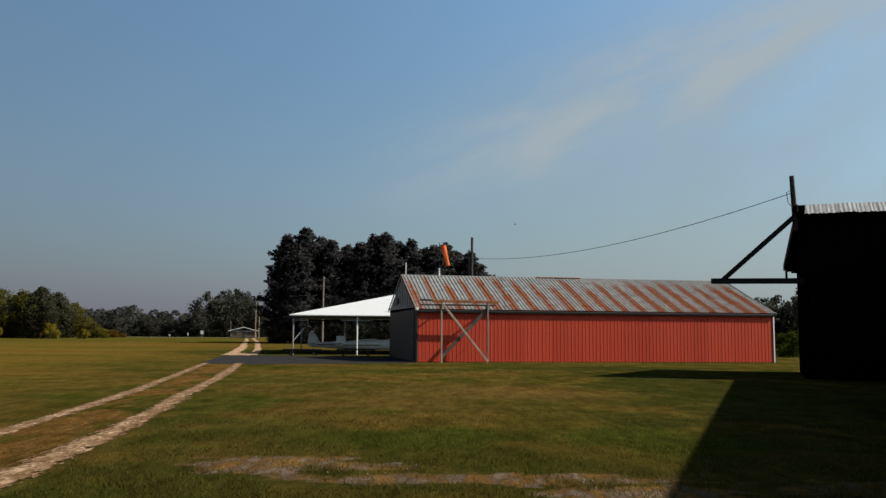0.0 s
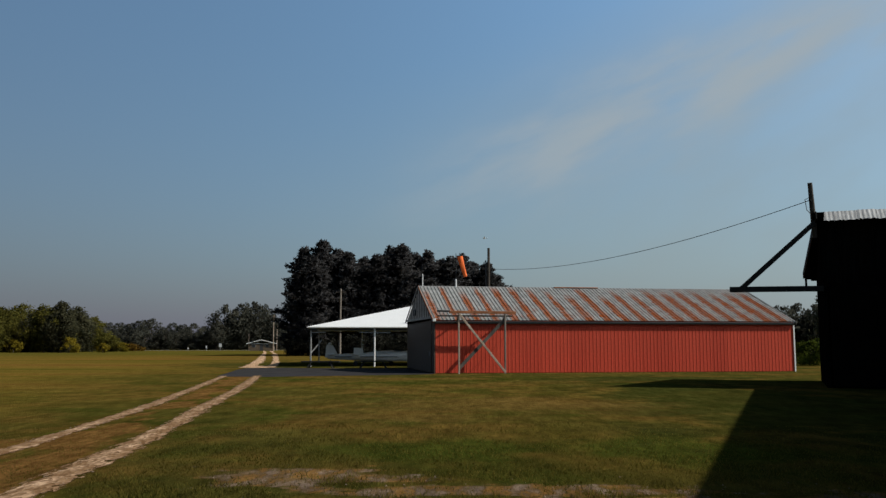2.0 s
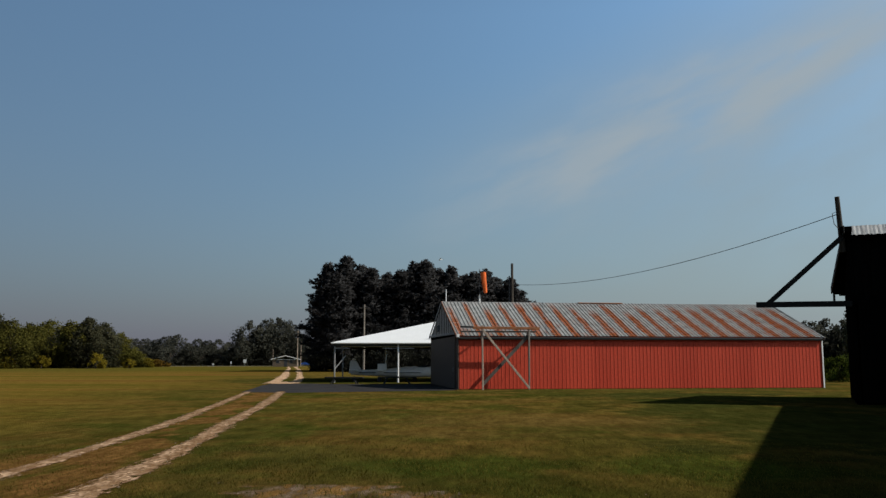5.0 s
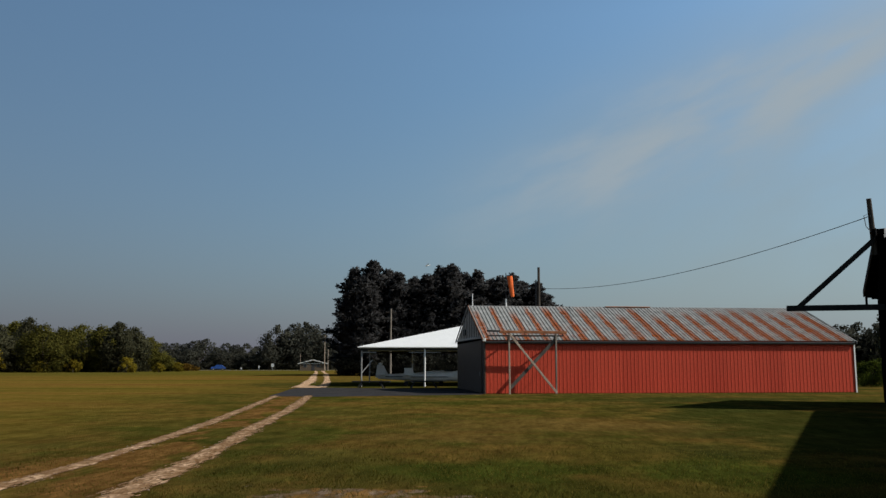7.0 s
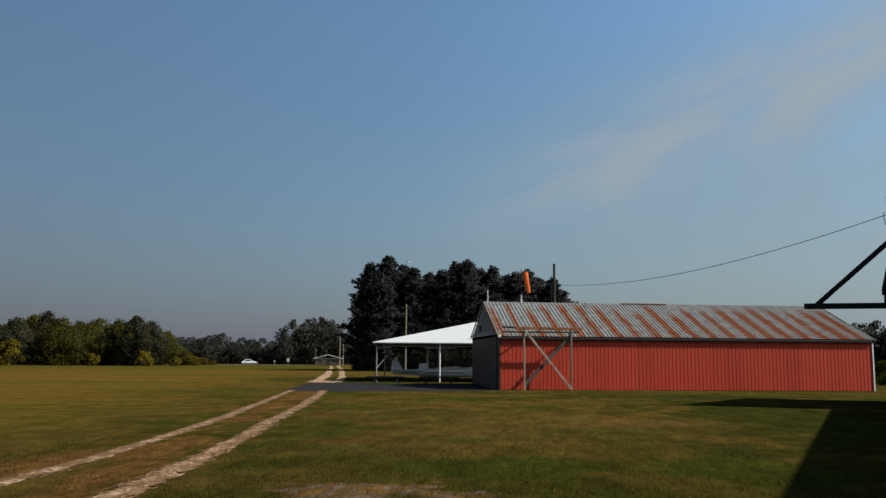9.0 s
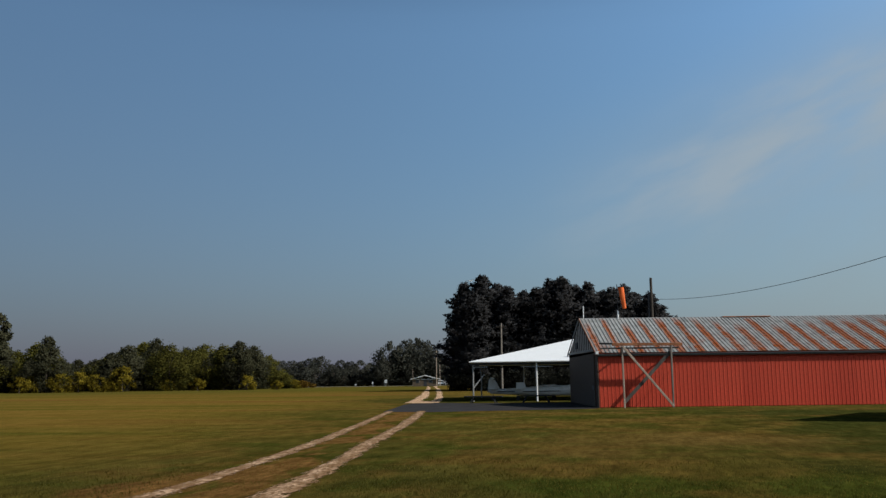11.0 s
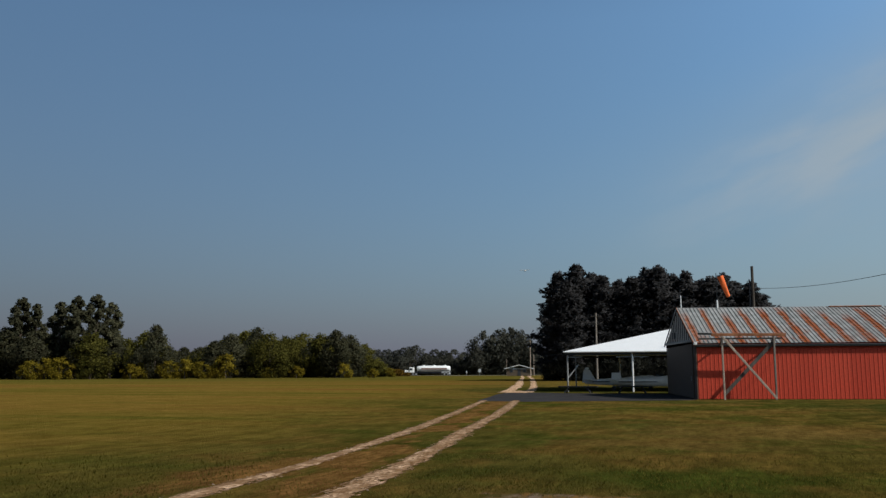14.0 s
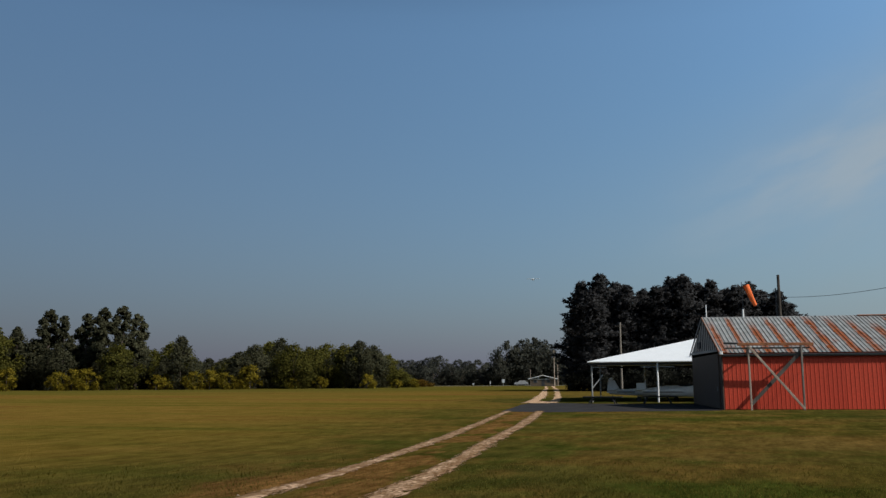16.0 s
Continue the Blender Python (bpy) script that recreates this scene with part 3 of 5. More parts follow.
def build_red_hangar():
    h = thing("red_hangar", SHED_AT, "long red ribbed-metal hangar with rust-streaked tin roof", "hangar")
    L, W, E, B, R = SHED_L, SHED_W, SHED_EAVE, SHED_BACK_EAVE, SHED_RIDGE
    # carcass behind the sheets
    front = part("front_wall", box(0, L, 0.04, 0.14, 0, E), M_DARKWOOD, h)
    n = 25
    me = rib_sheet(L / n - 0.006, E - 0.06, 0.223, 0.013, "wall_panel", M_RED, crown=0.10)
    for i in range(n):
        part_shared("wall_panel", me, front, pose(i * L / n, 0.03, 0.04, 90, 0, 0))
    back = part("back_wall", box(0, L, W - 0.12, W, 0, B), M_GREYWALL, h)
    # end walls with their gables
    for nm, x in (("end_wall", 0.0), ("end_wall", L)):
        bm = bmesh.new()
        t = 0.1 if x == 0 else -0.1
        prof = [(0.14, 0), (W - 0.12, 0), (W - 0.12, B - 0.05), (W / 2, R - 0.12), (0.14, E)]
        a = [bm.verts.new((x, y, z)) for y, z in prof]
        b = [bm.verts.new((x + t, y, z)) for y, z in prof]
        bm.faces.new(a), bm.faces.new(b[::-1])
        for i in range(5):
            bm.faces.new((a[i], a[(i + 1) % 5], b[(i + 1) % 5], b[i]))
        bmesh.ops.recalc_face_normals(bm, faces=bm.faces)
        part(nm, bm, M_GREYWALL, h, "plain grey sheet end wall")
    # upright sheets of the gable, above a rail
    part("gable_backing", gable_sheet(W, E, B, R), M_DARKWOOD, h, "dark gaps between the gable boards")
    end = part("gable_rail", beam((-0.06, 0.5, 3.22), (-0.06, W + 0.1, 3.32), 0.12, 0.14), M_ZINC, h)
    k = 15
    for i in range(k):
        y = 0.5 + (W - 0.8) * (i + 0.5) / k
        top = (E + (R - E) * y / (W / 2) if y < W / 2 else B + (R - B) * (W - y) / (W / 2)) - 0.1
        low = 3.29 + 0.1 * y / W
        if top > low + 0.12:
            part("gable_board", box(-0.044, -0.033, y - 0.21, y + 0.21, low, top, 0.003), M_PALEBOARD, h)
    part("gable_vent", box(-0.12, -0.05, W / 2 + 1.2, W / 2 + 2.1, E + 0.5, E + 0.9, 0.02), M_DARKSTEEL, h, "dark louvred vent box")
    door = part("end_door", box(-0.05, 0.0, 0.9, 11.2, 0.05, E - 0.02, 0.01), M_GREYWALL, h, "flush grey sliding door")
    part("door_handle", box(-0.10, -0.05, 1.35, 1.42, 1.0, 1.25, 0.01), M_ZINC, door)
    part("corner_trim", box(-0.01, 0.05, -0.01, 0.03, 0, E), M_GREYWALL, h)
    part("corner_trim", box(L - 0.03, L + 0.05, -0.03, 0.10, 0, E), M_WHITE, h, "white corner flashing")
    # roof
    over, run = 0.13, W / 2
    slope, fall = math.atan2(R - E, run), math.atan2(R - B, run)
    length = run / math.cos(slope) + over
    m = 20
    wsheet = (L + 0.14) / m
    me = rib_sheet(wsheet + 0.01, length, 0.224, 0.036, "roof_sheet", M_ROOF, crown=0.12)
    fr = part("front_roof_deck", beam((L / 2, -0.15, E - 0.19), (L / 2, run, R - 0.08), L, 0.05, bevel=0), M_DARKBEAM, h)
    for i in range(m):
        part_shared("roof_sheet", me, fr, pose(-0.07 + i * wsheet, -over * math.cos(slope), E - over * math.sin(slope) + 0.05 + RNG.uniform(-0.006, 0.006), math.degrees(slope), 0, 0))
    bk = part("back_roof_deck", beam((L / 2, W + 0.15, B - 0.19), (L / 2, run, R - 0.08), L, 0.05, bevel=0), M_TIMBER, h)
    me2 = rib_sheet(L / 11, run / math.cos(fall) + over, 0.28, 0.02, "back_roof_sheet", M_ROOF)
    for i in range(11):
        part_shared("back_roof_sheet", me2, bk, pose((i + 1) * L / 11, W + over * math.cos(fall), B - over * math.sin(fall) + 0.03, math.degrees(fall), 0, 180))
    part("ridge_cap", tube([(-0.1, run, R + 0.02), (L * 0.25, run, R + 0.01), (L * 0.5, run, R - 0.01), (L * 0.75, run, R), (L + 0.1, run, R + 0.01)], 0.07, 6), M_ZINC, h)
    part("ridge_cap", box(L * 0.40, L * 0.535, run - 0.2, run + 0.2, R + 0.03, R + 0.09, 0.02), M_RUSTYRAIL, h, "loose lifted ridge flashing")
    part("eave_gutter", box(-0.1, L + 0.1, -0.12, -0.03, E - 0.13, E - 0.06, 0.02), M_DARKSTEEL, h)
    part("rake_trim", beam((-0.1, -0.2, E - 0.1), (-0.1, run, R + 0.02), 0.04, 0.16), M_RUSTYRAIL, h, "rusty bargeboard flashing")
    part("rake_trim", beam((-0.1, W + 0.2, B - 0.1), (-0.1, run, R + 0.02), 0.04, 0.16), M_ZINC, h)
    part("rake_trim", beam((L + 0.1, -0.2, E - 0.1), (L + 0.1, run, R + 0.02), 0.04, 0.16), M_ZINC, h)
    part("ridge_rod", tube([(0.2, run, R), (0.2, run, R + 0.85)], 0.035, 8), M_WHITE, h, "white pipe on the ridge end")
    part("eave_cap", box(-0.13, 0.04, -0.27, -0.08, E - 0.09, E + 0.07, 0.02), M_WHITE, h, "white gutter end cap")
    # outrigger frame that carries the sliding-door rail
    s = -0.9
    fx0, fx1 = 1.26, 3.92
    part("door_rail", beam((0.7, s, 3.48), (4.56, s, 3.46), 0.12, 0.15), M_RUSTYRAIL, h, "rusty sliding door rail on timber posts")
    part("rail_stub", beam((0.0, s, 3.54), (0.75, s, 3.52), 0.10, 0.10), M_CABLE, h)
    part("rail_plank", beam((0.05, s + 0.1, 3.27), (4.36, s + 0.1, 3.27), 0.05, 0.09), M_TIMBER, h)
    part("post", beam((fx0, s, 0), (fx0 - 0.02, s, 3.63), 0.09, 0.09), M_PALEPOLE, h)
    part("post", beam((fx1, s, 0), (fx1 + 0.02, s, 3.42), 0.09, 0.09), M_TIMBER, h)
    part("brace", beam((fx0, s - 0.09, 3.37), (fx1, s - 0.09, 0.08), 0.05, 0.12), M_PALEPOLE, h)
    part("brace", beam((fx0, s + 0.09, 0.3), (fx1, s + 0.09, 3.06), 0.05, 0.19), M_GREYTIMBER, h)
    for x in (fx0, fx1):
        part("rail_arm", beam((x, s, 3.30), (x, 0.0, 2.86), 0.06, 0.08), M_TIMBER, h)
    return h


build_red_hangar()


# ---- the dark hangar with the tall front, and an unseen one added for its shadow ----
def build_dark_hangar():
    # origin at its front corner; x along the front, y to the back
    h = thing("dark_hangar", pose(13.75, 33.2, 0, 0, 0, -20.6), "tall dark boarded hangar with open front and tin roof edge", "hangar")
    F, B, D, W, DOOR = 6.35, 4.65, 7.2, 15.0, 3.7
    bm = bmesh.new()
    prof = [(0, 0), (D, 0), (D, B), (0, F)]
    a = [bm.verts.new((0.0, y, z)) for y, z in prof]
    b = [bm.verts.new((0.14, y, z)) for y, z in prof]
    bm.faces.new(a), bm.faces.new(b[::-1])
    for i in range(4):
        bm.faces.new((a[i], a[(i + 1) % 4], b[(i + 1) % 4], b[i]))
    bmesh.ops.recalc_face_normals(bm, faces=bm.faces)
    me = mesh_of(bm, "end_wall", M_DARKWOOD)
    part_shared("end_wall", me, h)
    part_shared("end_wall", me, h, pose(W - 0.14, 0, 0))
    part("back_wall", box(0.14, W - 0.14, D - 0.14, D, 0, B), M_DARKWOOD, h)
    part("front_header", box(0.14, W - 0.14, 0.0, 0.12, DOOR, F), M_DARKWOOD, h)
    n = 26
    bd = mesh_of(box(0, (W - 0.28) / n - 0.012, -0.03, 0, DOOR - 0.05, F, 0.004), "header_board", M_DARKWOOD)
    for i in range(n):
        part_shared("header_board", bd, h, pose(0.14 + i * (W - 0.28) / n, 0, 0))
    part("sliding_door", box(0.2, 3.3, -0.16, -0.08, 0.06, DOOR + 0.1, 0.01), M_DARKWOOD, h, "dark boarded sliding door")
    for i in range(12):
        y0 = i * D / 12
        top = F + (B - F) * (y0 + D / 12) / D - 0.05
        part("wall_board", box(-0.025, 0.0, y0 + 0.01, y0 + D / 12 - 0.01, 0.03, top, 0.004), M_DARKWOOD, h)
    # roof: a short sheet visor to the front, the long fall to the back
    part("roof_deck", beam((W / 2, -0.1, F + 0.04), (W / 2, D + 0.4, B - 0.08), W + 0.5, 0.08, bevel=0), M_DARKWOOD, h)
    sh = mesh_of(visor_sheet(0.62), "visor_sheet", M_TIN)
    k = 26
    for i in range(k):
        part_shared("visor_sheet", sh, h, pose(0.12 + i * 0.58, -0.62, F - 0.12 + float(RNG.uniform(-0.02, 0.02)), 34, 0, 0))
    part("fascia", beam((-0.27, -0.2, F + 0.13), (0.14, -0.2, F + 0.13), 0.5, 0.2), M_DARKWOOD, h)
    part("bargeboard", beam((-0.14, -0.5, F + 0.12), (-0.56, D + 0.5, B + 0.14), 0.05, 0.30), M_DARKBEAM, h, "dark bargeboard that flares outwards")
    bm = bmesh.new()
    rim = [(0.1, -0.1, F - 0.04), (-0.14, -0.1, F), (-0.54, D + 0.45, B + 0.02), (0.1, D + 0.45, B - 0.06)]
    a = [bm.verts.new(p) for p in rim]
    b = [bm.verts.new((p[0], p[1], p[2] + 0.05)) for p in rim]
    bm.faces.new(a[::-1]), bm.faces.new(b)
    for i in range(4):
        bm.faces.new((a[i], a[(i + 1) % 4], b[(i + 1) % 4], b[i]))
    part("soffit", bm, M_DARKWOOD, h)
    for k in (0.25, 0.5, 0.75, 0.97):
        part("rafter_foot", beam((-0.12 - 0.38 * k, k * (D + 0.4), F - 0.12 + (B - F + 0.08) * k), (0.1, k * (D + 0.4), F - 0.12 + (B - F + 0.08) * k), 0.1, 0.14), M_DARKWOOD, h)
    part("eave_bracket", beam((-0.48, D + 0.35, B - 0.45), (0.1, D + 0.35, B - 0.45), 0.14, 0.16), M_DARKBEAM, h)
    part("eave_bracket", beam((-0.46, D + 0.35, B - 0.45), (-0.46, D + 0.35, B), 0.1, 0.1), M_DARKBEAM, h)
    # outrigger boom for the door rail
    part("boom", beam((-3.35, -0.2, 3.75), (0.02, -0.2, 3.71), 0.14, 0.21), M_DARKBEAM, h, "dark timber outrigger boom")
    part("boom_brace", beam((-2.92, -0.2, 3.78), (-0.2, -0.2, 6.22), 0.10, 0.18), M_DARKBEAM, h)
    part("pole", tube([(-0.19, 0.2, 5.7), (-0.3, -0.3, 7.75)], [0.115, 0.09], 10), M_POLE, h, "dark creosoted service pole")
    part("wire_hook", tube([(-0.3, -0.34, 7.2), (-0.5, -0.38, 7.1), (-0.45, -0.4, 6.7), (-0.26, -0.34, 6.45)], 0.015, 5), M_CABLE, h)
    return h


def visor_sheet(w):
    """Curled tin sheet at the top of the front, with a ragged lower lip."""
    bm = bmesh.new()
    n = 8
    rows = [[], [], [], []]
    for k in range(n + 1):
        x, z, lip = w * k / n, 0.014 * (k % 2), 0.035 * math.sin(k * 2.1)
        for r, (y, dz) in zip(rows, ((lip, 0.0), (0.76, 0.0), (0.76, -0.006), (lip, -0.006))):
            r.append(bm.verts.new((x, y, z + dz)))
    for a, b in zip(rows, rows[1:] + rows[:1]):
        for k in range(n):
            bm.faces.new((a[k], a[k + 1], b[k + 1], b[k]))
    bmesh.ops.recalc_face_normals(bm, faces=bm.faces)
    return bm


def tin_mat():
    """Bare tin with pale and dull streaks down its fall."""
    m = Nodes("bare_tin", 0.5, 0.2, 0.3)
    st = m.noise(1.0, 6, 0.65, m.add("VectorMath", i0=m.vec((9.0, 0.7, 1)), i1=m.add("CombineXYZ", X=m.math("MULTIPLY", m.rand(), 40.0)).outputs[0]).outputs[0])
    return m.done(m.ramp(st, (0.32, (0.20, 0.20, 0.195)), (0.5, (0.42, 0.42, 0.41)), (0.68, (0.62, 0.62, 0.60))), bump=st, dist=0.004)


M_TIN = tin_mat()
build_dark_hangar()


def build_shadow_hangar():
    # stays out of view; placed so that its roofline throws the long shadow
    h = thing("side_hangar", pose(8.78, 7.67, 0, 0, 0, -19.9), "unseen dark hangar added to cast the shadow over the grass", "hangar")
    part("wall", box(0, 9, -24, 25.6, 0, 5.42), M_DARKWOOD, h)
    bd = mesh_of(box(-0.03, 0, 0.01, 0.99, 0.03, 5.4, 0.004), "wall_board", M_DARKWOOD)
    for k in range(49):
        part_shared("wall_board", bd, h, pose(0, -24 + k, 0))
    for k in range(4):
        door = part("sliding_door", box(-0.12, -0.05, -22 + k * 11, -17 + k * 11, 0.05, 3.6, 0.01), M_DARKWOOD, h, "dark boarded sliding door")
        part("door_handle", box(-0.16, -0.12, -17.3 + k * 11, -17.22 + k * 11, 1.0, 1.3, 0.01), M_DARKSTEEL, door)
    part("door_rail", box(-0.14, -0.03, -23, 23, 3.62, 3.74, 0.01), M_DARKSTEEL, h)
    bm = bmesh.new()
    prof = [(-0.1, 5.5), (4.5, 6.6), (9.2, 5.5), (9.2, 5.4), (4.5, 6.5), (-0.1, 5.4)]
    a = [bm.verts.new((x, -24.2, z)) for x, z in prof]
    c = [bm.verts.new((x, 25.65, z)) for x, z in prof]
    bm.faces.new(a), bm.faces.new(c[::-1])
    for k in range(6):
        bm.faces.new((a[k], a[(k + 1) % 6], c[(k + 1) % 6], c[k]))
    bmesh.ops.recalc_face_normals(bm, faces=bm.faces)
    part("roof", bm, M_TIN, h)
    part("gable", beam((4.5, -24.1, 5.4), (4.5, -24.1, 6.5), 0.1, 3.0, bevel=0), M_DARKWOOD, h)
    return h


build_shadow_hangar()


# ---- open shelter with the white roof ----
SHELTER = pose(-11.4, 65.0, 0, 0, 0, 7.0)


def build_shelter():
    s = thing("open_shelter", SHELTER, "open-sided shelter with bright white sheet roof on slim posts", "shelter")
    E, R, W, D = 2.98, 4.95, 17.5, 17.0
    z0 = E
    ridge = [(8.5, D / 2, R), (9.0, D / 2, R)]
    c = [(0, 0, z0), (W, 0, z0), (W, D, z0), (0, D, z0)]
    def slab(pts):
        bm = bmesh.new()
        a = [bm.verts.new(p) for p in pts]
        b = [bm.verts.new((p[0], p[1], p[2] - 0.06)) for p in pts]
        bm.faces.new(a), bm.faces.new(b[::-1])
        for i in range(len(pts)):
            bm.faces.new((a[i], b[i], b[(i + 1) % len(pts)], a[(i + 1) % len(pts)]))
        bmesh.ops.recalc_face_normals(bm, faces=bm.faces)
        return bm
    part("roof_slope", slab([c[0], c[1], ridge[1], ridge[0]]), M_WHITEROOF, s)
    part("roof_slope", slab([c[1], c[2], ridge[1]]), M_WHITEROOF, s)
    part("roof_slope", slab([c[2], c[3], ridge[0], ridge[1]]), M_WHITEROOF, s)
    part("roof_slope", slab([c[3], c[0], ridge[0]]), M_WHITEROOF, s)
    post = mesh_of(tube([(0, 0, 0), (0, 0, E - 0.1)], 0.068, 8), "post", M_WHITE)
    grey = mesh_of(tube([(0, 0, 0), (0, 0, E - 0.1)], 0.06, 8), "post", M_ZINC)
    for x, y in ((0.3, 0.3), (5.05, 0.3), (10.2, 0.3), (17.2, 0.3), (17.2, 8.5), (0.3, 16.7), (4.3, 16.7), (11.6, 16.7), (17.2, 16.7)):
        part_shared("post", grey if x < 1 or x > 17 else post, s, pose(x, y, 0))
    for y in (0.3, 16.7):
        part("eave_beam", beam((0.1, y, E - 0.2), (W - 0.1, y, E - 0.2), 0.08, 0.16), M_DARKSTEEL, s)
    for x in (0.3, 17.2):
        part("eave_beam", beam((x, 0.1, E - 0.2), (x, D - 0.1, E - 0.2), 0.08, 0.16), M_DARKSTEEL, s)
    for x in (5.05, 10.2):
        for d in (-1.2, 1.2):
            part("knee_brace", beam((x, 0.3, E - 0.42), (x + d, 0.3, E - 0.42), 0.05, 0.07), M_ZINC, s)
    part("knee_brace", beam((0.3, 0.3, 1.0), (1.1, 0.6, 2.0), 0.06, 0.08), M_ZINC, s)
    part("knee_brace", beam((0.3, 0.3, E - 0.42), (1.4, 0.3, E - 0.42), 0.05, 0.07), M_ZINC, s)
    return s


build_shelter()


def build_glider(at, label, fin):
    """A parked sailplane: tail to the left, nose away to the right."""
    g = thing("glider", at, label, "glider", "gliders under the shelter")
    xs = [0.0, 0.5, 1.5, 3.0, 4.2, 5.0, 5.8, 6.6, 7.1]
    rs = [(0.10, 0.16), (0.13, 0.20), (0.17, 0.25), (0.24, 0.33), (0.30, 0.42), (0.32, 0.46), (0.30, 0.42), (0.20, 0.28), (0.05, 0.08)]
    bm = bmesh.new()
    rings = []
    for x, (w, hh) in zip(xs, rs):
        rings.append([bm.verts.new((x, w * math.cos(a), 0.82 + hh * math.sin(a) + (0.06 if x > 3.5 else 0.0))) for a in (2 * math.pi * k / 14 for k in range(14))])
    for a, b in zip(rings, rings[1:]):
        for k in range(14):
            bm.faces.new((a[k], b[k], b[(k + 1) % 14], a[(k + 1) % 14]))
    bm.faces.new(rings[0]), bm.faces.new(rings[-1][::-1])
    bmesh.ops.recalc_face_normals(bm, faces=bm.faces)
    body = part("fuselage", bm, M_GLIDER, g, smooth=True)
    part("stripe", box(0.6, 4.0, -0.262, -0.235, 0.80, 0.86, 0.003), M_DARKSTEEL, body, "thin grey stripe")
    bm = bmesh.new()
    prof = fin
    a = [bm.verts.new((x, -0.05, z)) for x, z in prof]
    b = [bm.verts.new((x, 0.05, z)) for x, z in prof]
    bm.faces.new(a), bm.faces.new(b[::-1])
    for i in range(4):
        bm.faces.new((a[i], a[(i + 1) % 4], b[(i + 1) % 4], b[i]))
    bmesh.ops.recalc_face_normals(bm, faces=bm.faces)
    part("fin", bm, M_GLIDER, g)
    if fin[3][1] > 1.7:
        bm = bmesh.new()
        bmesh.ops.create_icosphere(bm, subdivisions=2, radius=0.11, matrix=Matrix.Translation((0.2, 0, 1.84)) @ Matrix.Diagonal((1.5, 0.7, 0.9, 1)))
        part("fin_cap", bm, M_WHITE, g, "bright white fin cap", smooth=True)
    part("tailplane", box(0.0, 0.55, -1.3, 1.3, 1.0, 1.05, 0.01), M_GLIDER, g)
    part("wing", box(4.1, 5.1, -0.25, 6.5, 1.16, 1.27, 0.03), M_GLIDER, g)
    part("canopy", box(5.2, 6.2, -0.2, 0.2, 1.18, 1.42, 0.1), M_GLASS, g)
    for x in (0.25, 5.0):
        bm = tube([(x, -0.06, 0.3), (x, 0.06, 0.3)], 0.18, 14)
        part("wheel", bm, M_TYRE, g)
        part("axle_strut", beam((x, 0, 0.3), (x, 0, 0.6), 0.06, 0.06), M_DARKSTEEL, g)
    return g


build_glider(SHELTER @ pose(1.45, 3.6, -0.12, 0, 0, -3), "white sailplane parked tail-first under the shelter", [(-0.2, 0.75), (0.85, 0.92), (0.42, 1.72), (-0.06, 1.78)])
build_glider(SHELTER @ pose(3.4, 2.4, -0.12, 0, 0, -3), "white sailplane with square fin parked under the shelter", [(0.1, 0.95), (0.85, 0.95), (0.80, 1.52), (0.12, 1.52)])


def build_bench(at):
    t = thing("bench", at, "long low dark bench on splayed legs before the shelter", "bench", "benches by the shelter")
    for i in range(3):
        part("plank", box(-1.35, 1.35, -0.3 + i * 0.2, -0.3 + i * 0.2 + 0.185, 0.42, 0.50, 0.006), M_CABLE, t)
    for x in (-0.8, 0.8):
        for y in (-0.25, 0.25):
            part("leg", beam((x * 1.15, y * 1.25, 0), (x * 0.82, y * 0.8, 0.45), 0.07, 0.07), M_CABLE, t)
        part("cross_bar", beam((x, -0.26, 0.22), (x, 0.26, 0.22), 0.05, 0.06), M_CABLE, t)
    return t


BENCH = build_bench(pose(-9.75, 61.4, 0, 0, 0, -4))
copy_thing(BENCH, pose(-6.15, 62.3, 0, 0, 0, 12))


# ---- poles, wire, windsock ----
def build_pole(at, top, r, label, arm=0.0, mat=None):
    p = thing("utility_pole", at, label, "pole", "utility poles")
    part("shaft", tube([(0, 0, 0), (0, 0, top * 0.5), (0.02, 0, top)], [r, r * 0.9, r * 0.75], 10), mat or M_POLE, p)
    if arm:
        part("crossarm", beam((-arm, 0, top - 0.5), (arm, 0, top - 0.5), 0.1, 0.12), M_POLE, p)
        for x in (-arm * 0.85, arm * 0.85):
            part("insulator", tube([(x, 0, top - 0.44), (x, 0, top - 0.28)], [0.05, 0.03], 8), M_DARKSTEEL, p)
    return p


SHED_POLE = polar(-1.9, 66)
pl = build_pole(pose(*SHED_POLE), height_at(6.35, 66), 0.13, "tall dark wooden pole behind the red hangar")
part("side_pipe", tube([(-0.2, 0.0, 0), (-0.2, 0, 8.0)], 0.05, 8), M_DARKSTEEL, pl)
build_pole(pose(*polar(7.8, 118)), height_at(3.67, 118), 0.15, "weathered utility pole in front of the pines", 0.7, M_TIMBER)
build_pole(pose(*polar(10.88, 158)), height_at(2.23, 158), 0.14, "weathered utility pole in front of the pines", 0.0, M_TIMBER)
build_pole(pose(*polar(12.06, 255)), height_at(1.95, 255), 0.14, "pale utility pole by the far house", 1.0, M_PALEPOLE)
build_pole(pose(*polar(11.84, 262)), height_at(1.25, 262), 0.12, "pale utility pole by the far house", 0.0, M_PALEPOLE)
build_pole(pose(*polar(13.6, 270)), height_at(0.75, 270), 0.07, "pale utility pole by the far house", 0.0, M_PALEPOLE)


